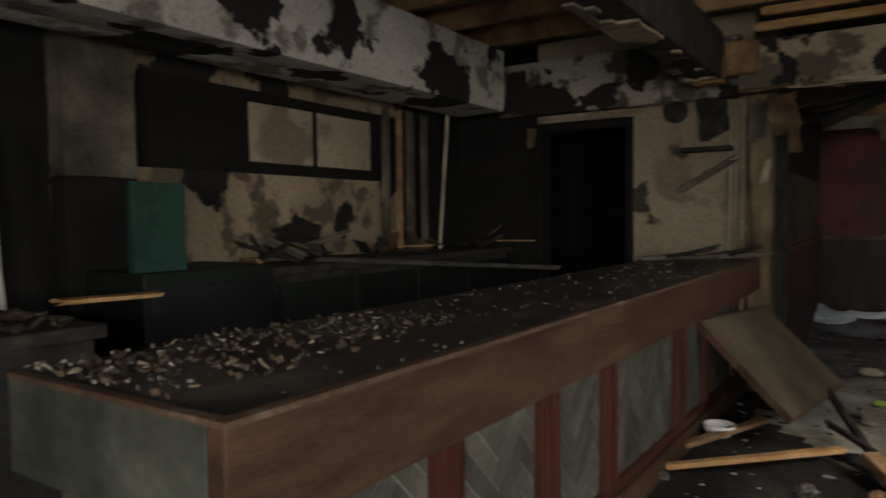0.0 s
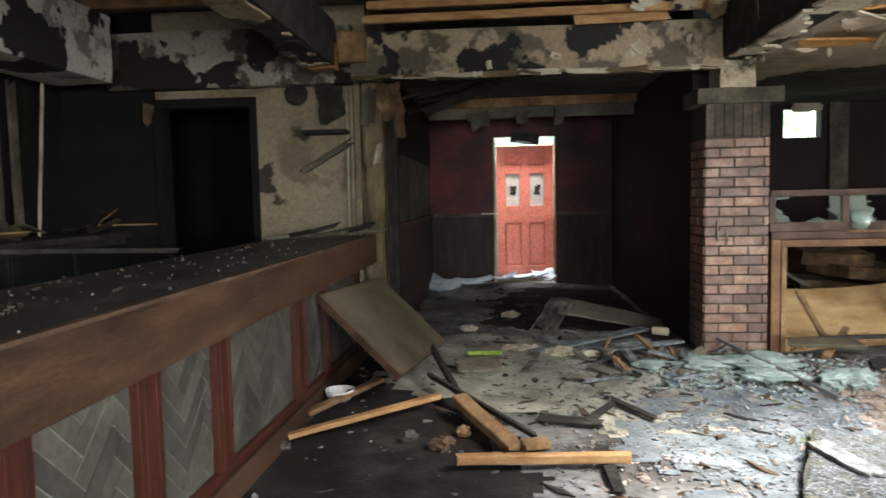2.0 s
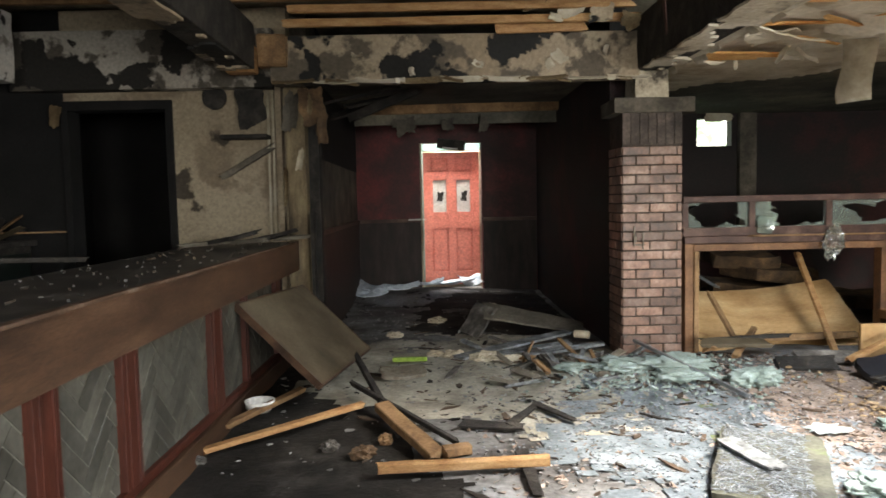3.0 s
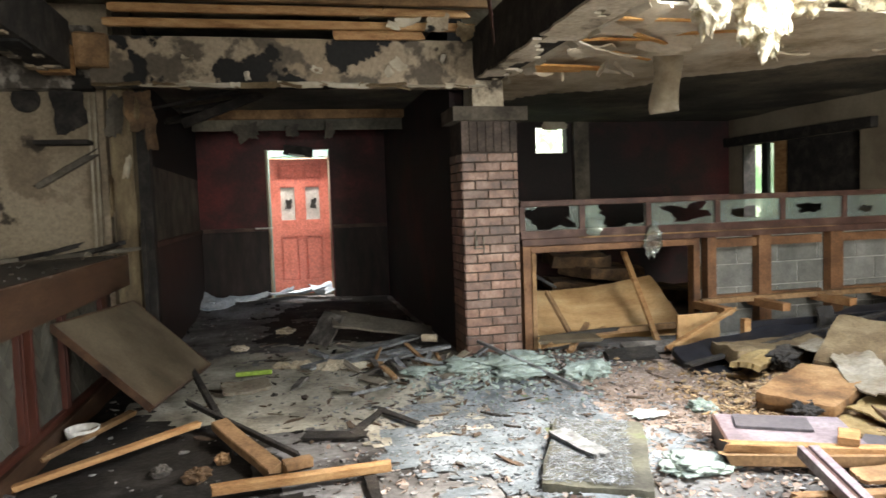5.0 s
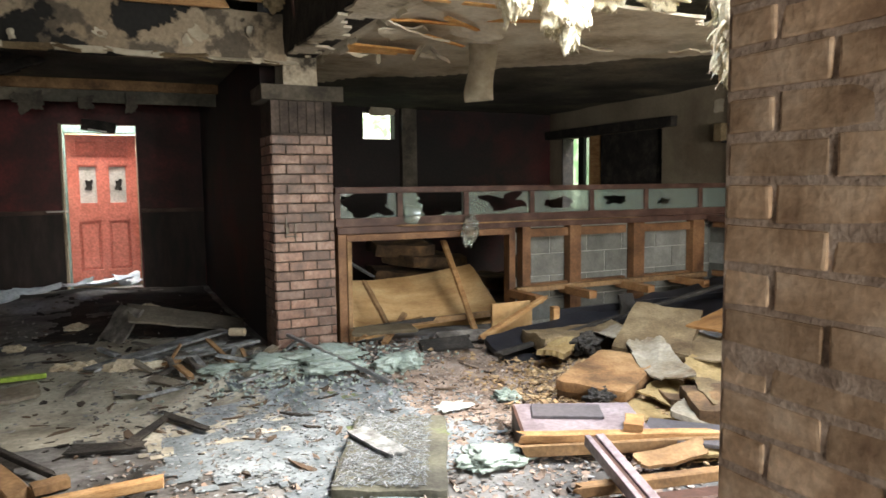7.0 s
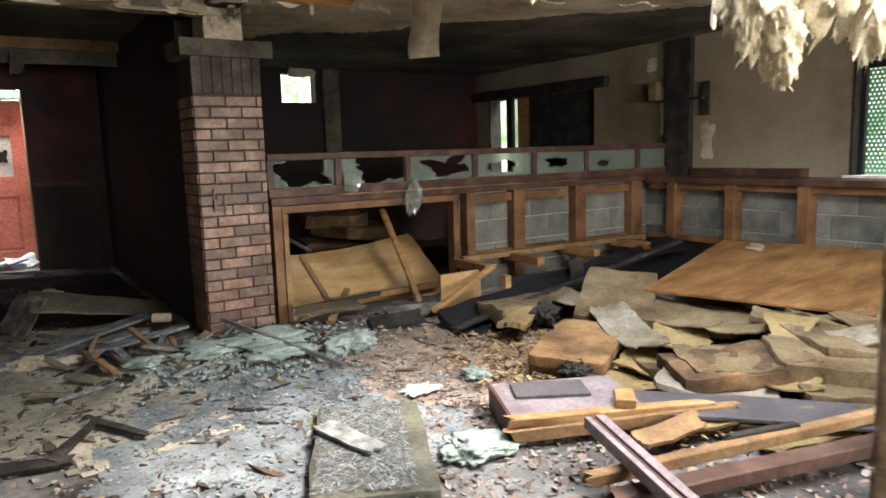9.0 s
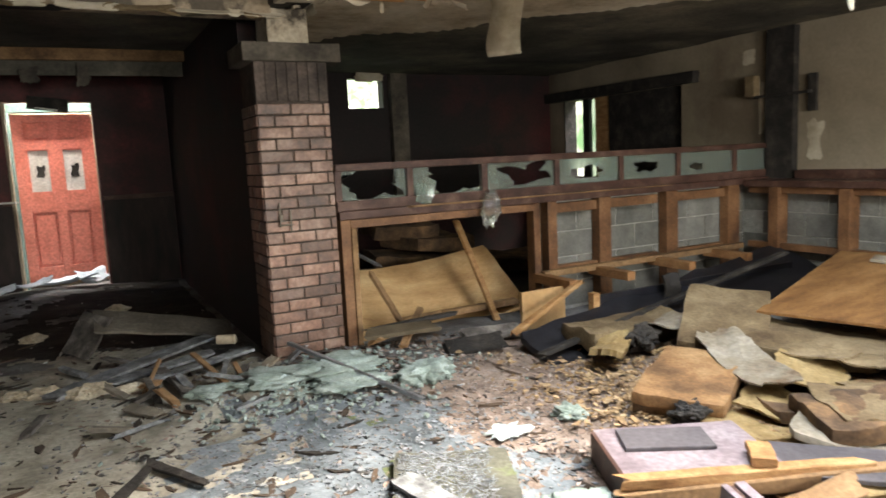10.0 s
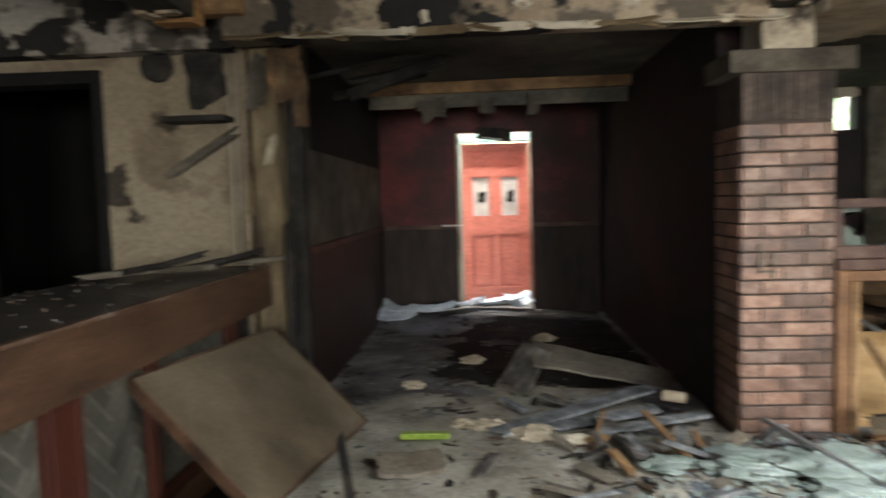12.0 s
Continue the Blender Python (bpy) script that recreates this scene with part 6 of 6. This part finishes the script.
for i, (x, y, z, sx, sy, r) in enumerate(((3.6, 7.6, 0.1, 1.0, 0.6, 8), (3.9, 7.7, 0.26, 1.1, 0.6, -10), (4.0, 7.7, 0.42, 0.9, 0.55, 20), (3.7, 7.75, 0.57, 0.7, 0.5, -5), (5.2, 7.8, 0.1, 1.2, 0.7, 15))):
    solo("stacked_cushion", pad_mesh(sx, sy, 0.14, 60 + i, 0.03, 6, 0.02), "pad_brown", "sooty brown seat cushion in a loose stack", "cushion", "stacked cushions", at=pose(x, y, z, 3, 4, r), smooth=True)
solo("north_post", box(4.40, 4.62, 9.3, 9.4, 0, 2.42, 0.005), "plaster_dark", "grey smoked pilaster on the red wall", "post", kind="structure")
solo("window_tatter", torn_mesh(0.5, 0.3, 0.01, 350, 0.03, 0.5), "shred", "pale tatter hanging over the small window", "tatter", at=pose(4.1, 9.3, 2.4, 70, 0, 0))

# ---- east wall ----
solo("lintel", box(6.80, 6.90, 6.73, 9.39, 2.03, 2.155, 0.006, 0.006, 3), "char", "charred timber lintel over the boarded window", "lintel", kind="structure")
solo("window_board", box(6.95, 6.98, 6.98, 8.23, 1.0, 2.03), "char", "blackened board covering the window", "board", kind="structure")
# Added dark cover that keeps the lit reveal from widening the bright gap.
solo("reveal_cover", box(6.895, 7.09, 9.055, 9.078, 1.0, 2.03), "char", "dark lining added over the boarded window's reveal", "window frame", kind="structure")
solo("window_mullion", box(6.94, 7.0, 8.61, 8.735, 1.0, 2.03, 0.004), "cooler_black", "blackened window mullion", "window frame", kind="structure")
solo("window_pane", box(6.985, 6.991, 8.505, 8.61, 1.0, 2.03), "glass", "clouded green pane beside the mullion", "window pane", kind="structure")
solo("window_board", box(6.96, 6.985, 8.23, 8.505, 1.0, 2.03), "pine", "weathered pale board beside the window gap", "board", kind="structure")
solo("window_sill", box(6.84, 7.1, 6.95, 9.25, 0.95, 1.0, 0.004), "rail_wood", "dark window sill", "window sill", kind="structure")
solo("dark_post", box(6.82, 6.90, 5.55, 5.85, 0.98, 2.42, 0.006, 0.004, 3), "char", "charred black post on the cream wall", "post", kind="structure")
solo("sill_board", box(6.78, 6.90, 4.3, 5.5, 1.0, 1.08, 0.006), "rail_wood", "dark board along the cream wall", "trim", kind="structure")
lamp_arm = thing("wall_lamp", pose(6.88, 5.4, 1.78), "burnt double wall lamp with a black backplate", "wall lamp")
part("backplate", box(-0.03, 0.0, -0.06, 0.03, -0.16, 0.18, 0.006), "char", lamp_arm)
part("arm", box(-0.10, -0.07, -0.02, 0.55, 0.0, 0.025, 0.006), "char", lamp_arm)
part("stay", box(-0.08, -0.02, -0.02, 0.02, 0.0, 0.03, 0.004), "char", lamp_arm)
part("shade", box(-0.13, -0.04, 0.52, 0.64, 0.02, 0.22, 0.02), "pad", lamp_arm, "smoked pale shade")
for i, (y, z, w, h) in enumerate(((5.38, 1.35, 0.25, 0.5), (5.95, 1.7, 0.1, 0.7), (6.1, 2.2, 0.2, 0.2))):
    solo("paint_flap", torn_mesh(w, h, 0.004, 360 + i, 0.01, 0.5), "shred", "lighter patch of peeled wall paint", "paint flap", "wall paint flaps", at=pose(6.893, y, z, 90, 0, 90))
win = thing("window_1", pose(0, 0, 0), "window covered by a perforated metal sheet coloured green as if backlit", "window", kind="structure")
lattice = bmesh.new()
pitch = 0.036
for iy in range(int(1.55 / pitch)):
    for iz in range(int(0.95 / pitch)):
        y, z = 2.42 + iy * pitch + (pitch / 2 if iz % 2 else 0), 1.02 + iz * pitch
        o = [lattice.verts.new((7.04, y + a * pitch / 2, z + b * pitch / 2)) for a, b in ((-1, -1), (1, -1), (1, 1), (-1, 1))]
        q = [lattice.verts.new((7.04, y + a * pitch * 0.25, z + b * pitch * 0.25)) for a, b in ((-1, -1), (1, -1), (1, 1), (-1, 1))]
        for k in range(4):
            lattice.faces.new((o[k], o[(k + 1) % 4], q[(k + 1) % 4], q[k]))
part("perforated_sheet", lattice, "screen_green_lit", win, "perforated metal sheet coloured green as if backlit")
part("window_frame", box(6.98, 7.03, 3.88, 3.95, 1.0, 1.98, 0.004), "black_sheet", win)
part("window_frame", box(6.98, 7.03, 2.4, 3.88, 1.92, 1.98, 0.004), "black_sheet", win)
part("reveal_cover", box(6.893, 6.979, 3.925, 3.948, 1.02, 1.98), "char", win, "charred window lining")
part("window_sill", box(6.86, 7.06, 2.36, 3.99, 0.985, 1.02, 0.004), "white", win, "pale window sill")
back = thing("bench_frame", pose(0, 0, 0), "stripped timber bench back along the cream wall", "bench")
for y in (1.7, 2.5, 3.3, 4.1, 4.81, 5.48):
    part("upright", box(6.46, 6.60, y - 0.05, y + 0.05, 0.05, 0.94, 0.005, 0.003, 1), "frame_wood", back)
part("top_rail", box(6.50, 6.56, 1.6, 5.78, 0.88, 0.94, 0.004), "frame_wood", back)
part("low_rail", box(6.50, 6.56, 1.6, 5.78, 0.36, 0.42, 0.004), "frame_wood", back)

# ---- back bar ----
solo("back_panel", box(-3.6, -3.575, 2.6, 5.4, 1.70, 2.26, 0.004, 0.006, 4), "near_black", "charred board on the back bar wall", "board", kind="structure")
for y0, y1 in ((3.42, 4.02), (4.08, 4.70)):
    solo("pale_panel", box(-3.575, -3.56, y0, y1, 1.78, 2.18, 0.004, 0.004, 4), "plaster_cream", "smoke-stained pale mirror panel behind the bar", "panel", "back bar panels")
for y, w in ((4.85, 0.08), (5.2, 0.1), (5.42, 0.08)):
    plank("back_upright", (-3.5, y, 1.1), (-3.5, y, 2.3), w, 0.03, "plaster_dark", "smoked upright of the back bar shelving", "upright", int(y * 10), group="back bar uprights")
plank("leaning_strip", (-3.3, 4.75, 2.25), (-3.15, 4.55, 1.15), 0.05, 0.02, "pine_old", "thin smoked strip leaning on the back bar", "strip", 371)
plank("leaning_strip", (-3.3, 5.5, 2.32), (-3.3, 5.35, 1.12), 0.02, 0.02, "shred", "pale strip hanging at the back bar", "strip", 372)
back_bar = thing("back_counter", pose(-3.28, 4.57, 0), "charred back bar counter heaped with debris", "counter")
part("carcass", box(-0.28, 0.27, -1.5, 1.5, 0.0, 1.05, 0.006, 0.004, 3), "char", back_bar)
part("worktop", box(-0.30, 0.31, -1.53, 1.53, 1.052, 1.10, 0.008, 0.006, 4), "char", back_bar, "charred worktop")
for k in range(4):
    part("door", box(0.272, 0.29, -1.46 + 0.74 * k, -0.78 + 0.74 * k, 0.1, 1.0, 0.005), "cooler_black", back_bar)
fridge = thing("bottle_cooler", pose(-3.06, 2.42, 0), "green metal bottle cooler behind the bar", "cooler")
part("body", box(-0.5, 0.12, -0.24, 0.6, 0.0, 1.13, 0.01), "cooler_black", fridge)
part("back_splash", box(0.0, 0.05, -0.24, 0.06, 1.13, 1.58, 0.006, 0.006, 2), "green_paint", fridge, "green upstand with a burnt edge")
part("door", box(0.122, 0.14, -0.22, 0.58, 0.1, 1.05, 0.006), "black_sheet", fridge)
low = thing("low_counter", pose(-2.75, 1.1, 0), "charred low counter behind the bar", "counter")
part("carcass", box(-0.42, 0.42, -0.47, 0.47, 0, 0.97, 0.006), "char", low)
part("worktop", box(-0.45, 0.45, -0.5, 0.5, 0.972, 1.02, 0.008, 0.006, 3), "char", low)
plank("yellow_board", (-2.95, 1.78, 1.03), (-2.85, 2.2, 1.03), 0.12, 0.02, "pine", "yellowish board on the low counter", "board", 381)
solo("pillar_base", box(-3.6, -3.448, 2.098, 2.502, 0, 1.62, 0.006, 0.004, 3), "near_black", "near-black foot of the pillar behind the bar", "pillar", kind="structure")
solo("pillar_west", box(-3.6, -3.45, 2.1, 2.5, 1.622, 2.4, 0.006, 0.004, 3), "plaster_dark", "plastered pillar with soot behind the bar", "pillar", kind="structure")
solo("white_post", plank_mesh(0.75, 0.08, 0.04, 383), "white", "dirty pale strip standing behind the bar", "strip", at=lay(-3.2, 1.62, 1.02, -3.25, 1.6, 1.75))
rng = random.Random(9)
for i in range(26):
    y = rng.uniform(2.9, 6.0)
    x = rng.uniform(-3.5, -3.0)
    plank("back_rubble", (x, y, 1.11 + rng.uniform(0, 0.05)), (x + rng.uniform(-0.1, 0.4), y + rng.uniform(-0.5, 0.5), 1.13 + rng.uniform(0, 0.18)), rng.uniform(0.03, 0.1), 0.015, rng.choice(("char", "pine_old", "plaster_dark", "board_grey")), "charred debris heaped on the back bar", "debris", 400 + i, roll=rng.uniform(-40, 40), group="back bar debris")
plank("fallen_batten", (-2.95, 3.4, 1.12), (-1.85, 4.6, 1.02), 0.05, 0.03, "char", "charred batten fallen between bar and back bar", "batten", 385)
for i in range(7):
    y = 5.3 + 0.11 * i
    plank("bar_scrap", (-1.5 + 0.09 * i, y, 1.05), (-1.2 + 0.09 * i, y + 0.12 * (-1) ** i, 1.07 + 0.03 * (i % 3)), 0.06, 0.03, "char" if i % 3 else "plaster_dark", "charred scrap at the far end of the bar", "debris", 430 + i, group="bar end debris")

# ---- loose litter ----


def hall_spot(rng):
    x, y = rng.uniform(0.6, 5.6), rng.uniform(2.0, 5.75)
    return x, y, (0.06 + 0.94 * math.exp(-((x - 2.9) / 0.8) ** 2 - ((y - 4.1) / 1.1) ** 2)) * (0.45 + 0.9 * max(0, 0.4 + noise.noise(Vector((x * 2.5, y * 2.5, 9)))))


def any_spot(rng):
    x, y = rng.uniform(-0.85, 5.0), rng.uniform(1.8, 9.5)
    if x > 1.8 and y > 5.75:
        return x, y, 0
    return x, y, (0.05 if x < 0.5 and y < 5 else 0.14) + 0.86 * math.exp(-((x - 1.7) / 0.9) ** 2 - ((y - 4.9) / 1.1) ** 2)


def pad_spot(rng):
    x, y = rng.uniform(2.8, 5.8), rng.uniform(2.2, 5.2)
    return x, y, math.exp(-((x - 3.55) / 0.6) ** 2 - ((y - 3.6) / 0.75) ** 2)


def bar_spot(rng):
    y = rng.uniform(1.0, 6.0)
    x = rng.uniform(-1.62, -0.92)
    return skew(x, y), y, (0.25 + 0.75 * max(0, noise.noise(Vector((x * 5, y * 4, 2))))) * (1.0 if y < 2.3 and x < -1.15 else 0.35 if x < -1.45 else 0.12)


litter("leaf_litter", 12500, hall_spot, 0.006, 0.026, "litter_leaf", "drift of dead brown leaves over the floor", "leaves", 1.4, 0.002, 20, 11)
litter("plaster_chips", 3000, any_spot, 0.004, 0.022, "litter_ash", "grey plaster chips and ash over the floor", "rubble", 1.3, 0.006, 9, 12)
litter("charred_splinters", 420, any_spot, 0.008, 0.035, "litter_char", "charred splinters over the floor", "splinters", 3.4, 0.008, 6, 13)
litter("foam_crumbs", 4200, pad_spot, 0.006, 0.024, "litter_foam", "torn brown foam crumbs among the cushions", "foam crumbs", 1.5, 0.006, 14, 14, base=lambda x, y: floor_height(x, y) + 0.03)


def silt_spot(rng):
    x, y = rng.uniform(0.5, 3.1), rng.uniform(2.3, 5.6)
    return x, y, math.exp(-((x - 1.75) / 0.75) ** 2 - ((y - 4.0) / 1.1) ** 2) * (0.3 + max(0, noise.noise(Vector((x * 3, y * 3, 4)))) * 1.4)


def wool_spot(rng):
    return rng.gauss(1.95, 0.42), rng.gauss(5.05, 0.25), 1.0 if rng.random() < 0.8 else 0.5


litter("wool_shreds", 600, wool_spot, 0.004, 0.022, "wool_green", "pale green shreds of glass wool over the floor", "insulation shreds", 1.4, 0.012, 16, 19, base=lambda x, y: floor_height(x, y) + 0.012)
litter("silt_flecks", 3000, silt_spot, 0.003, 0.013, "litter_silt", "pale blue-grey flecks of plaster in the silt", "plaster flecks", 1.5, 0.003, 6, 18, base=lambda x, y: floor_height(x, y) + 0.009)


def straw_spot(rng):
    u, v = rng.uniform(-0.23, 0.16), rng.uniform(-0.45, 0.45)
    c, sn = math.cos(radians(-26)), math.sin(radians(-26))
    return 1.93 + u * c - v * sn, 3.44 + u * sn + v * c, 0.5 + 0.5 * noise.noise(Vector((u * 9, v * 9, 1)))


litter("straw", 2600, straw_spot, 0.001, 0.0036, "litter_silt", "silvery rotted fibres on the sodden pad", "fibres", 10.0, 0.0015, 5, 17, base=lambda x, y: 0.074)
def bar_heap(rng):
    y, x = 1.0 + 1.1 * rng.random() ** 1.4, rng.uniform(-1.65, -1.08)
    return skew(x, y), y, 0.3 + 0.7 * math.exp(-((x + 1.55) / 0.25) ** 2)


def low_spot(rng):
    return rng.uniform(-3.15, -2.35), rng.uniform(0.65, 1.55), 1.0


litter("bar_top_rubble", 150, bar_heap, 0.003, 0.011, "litter_char", "broken plaster and glass heaped on the bar's end", "rubble", 1.4, 0.012, 22, 51, base=lambda x, y: 1.037)
litter("bar_top_shards", 70, bar_heap, 0.003, 0.011, "pale_sheet", "pale shards of glass and plaster on the bar's end", "shards", 1.8, 0.006, 20, 52, base=lambda x, y: 1.042)
litter("counter_rubble", 260, low_spot, 0.008, 0.035, "litter_char", "charred rubble on the low counter", "rubble", 1.8, 0.014, 20, 53, base=lambda x, y: 1.022)
litter("bar_top_chips", 240, bar_spot, 0.002, 0.007, "litter_dust", "plaster chips and glass crumbs on the bar top", "rubble", 1.3, 0.006, 12, 15, base=lambda x, y: 1.037)
litter("bar_top_soot", 160, bar_spot, 0.003, 0.010, "litter_char", "charred flakes on the bar top", "splinters", 2.0, 0.008, 10, 16, base=lambda x, y: 1.037)

# ---- herringbone slats, bricks and blocks ----


def clipped(poly, axis, limit, sign):
    """The part of a convex outline on one side of a line."""
    out = []
    for p, q in zip(poly, poly[1:] + poly[:1]):
        a, b = sign * (p[axis] - limit), sign * (q[axis] - limit)
        if a <= 0:
            out.append(p)
        if a * b < 0:
            f = a / (a - b)
            out.append((p[0] + (q[0] - p[0]) * f, p[1] + (q[1] - p[1]) * f))
    return out


SLAT, REACH = 0.072, 0.288
rng = random.Random(5)
for y0, y1 in BAR_PANELS:
    mid = (y0 + y1) / 2
    for i in range(-18, 19):
        for j in range(-4, 5):
            for flat in (True, False):
                u, v = SLAT * (i + 8 * j), SLAT * (i if flat else i - 7)
                u1, v1 = (u + REACH, v + SLAT) if flat else (u + SLAT, v + REACH)
                g = 0.0035
                turned = [((p - q) * 0.7071 + mid, (p + q) * 0.7071 + 0.5) for p, q in ((u + g, v + g), (u1 - g, v + g), (u1 - g, v1 - g), (u + g, v1 - g))]
                for axis, limit, sign in ((0, y0, -1), (0, y1, 1), (1, 0.2, -1), (1, 0.80, 1)):
                    turned = clipped(turned, axis, limit, sign) if len(turned) > 2 else []
                if len(turned) < 3:
                    continue
                bm = bmesh.new()
                front = -0.1185 + rng.uniform(-0.002, 0.002)
                lo = [bm.verts.new((-0.123, p, q)) for p, q in turned]
                hi = [bm.verts.new((front, p, q)) for p, q in turned]
                bm.faces.new(hi)
                for k in range(len(lo)):
                    bm.faces.new((lo[k], lo[(k + 1) % len(lo)], hi[(k + 1) % len(lo)], hi[k]))
                part("slat", bm, "herring", bar)
part("end_panel", box(-0.70, -0.12, 0.075, 0.1, 0.1, 0.8), "herring", bar, "dusty grey end panel")

COURSE, BRICK = 0.0765, 0.222
far_bricks, near_bricks = {}, {}
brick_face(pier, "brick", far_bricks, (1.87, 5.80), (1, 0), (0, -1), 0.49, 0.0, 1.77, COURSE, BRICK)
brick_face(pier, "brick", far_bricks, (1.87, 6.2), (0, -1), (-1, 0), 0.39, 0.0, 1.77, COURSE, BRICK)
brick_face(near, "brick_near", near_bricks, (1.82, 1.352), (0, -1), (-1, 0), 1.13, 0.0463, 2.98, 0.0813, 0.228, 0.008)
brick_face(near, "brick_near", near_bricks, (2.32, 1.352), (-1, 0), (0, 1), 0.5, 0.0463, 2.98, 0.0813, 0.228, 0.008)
block_mesh = mesh_of("block", box(0, 0.43, 0, 0.05, 0, 0.205, 0.006, 0.001), "block")
for k in range(4):
    for i in range(7):
        ob = new("block", block_mesh)
        ob.parent = screen
        ob.matrix_basis = pose(4.20 + 0.44 * i - (0.22 if k % 2 else 0) + 0.12, 5.932, 0.05 + 0.215 * k)
soldier = mesh_of("brick", box(0.004, 0.066, 0, 0.05, 0, 0.25, 0.005, 0.0015), "brick_soot")
for i in range(7):
    ob = new("brick", soldier)
    ob.parent = pier
    ob.matrix_basis = pose(1.87 + 0.07 * i, 5.796 + 0.003 * (i % 2), 1.772)
for k in range(4):
    for i in range(9):
        if 5.7 - 0.44 * i + (0.22 if k % 2 else 0) > 5.93:
            continue
        ob = new("block", block_mesh)
        ob.parent = east_blocks
        ob.matrix_basis = pose(6.612, 5.7 - 0.44 * i + (0.22 if k % 2 else 0), 0.06 + 0.215 * k, 0, 0, -90)
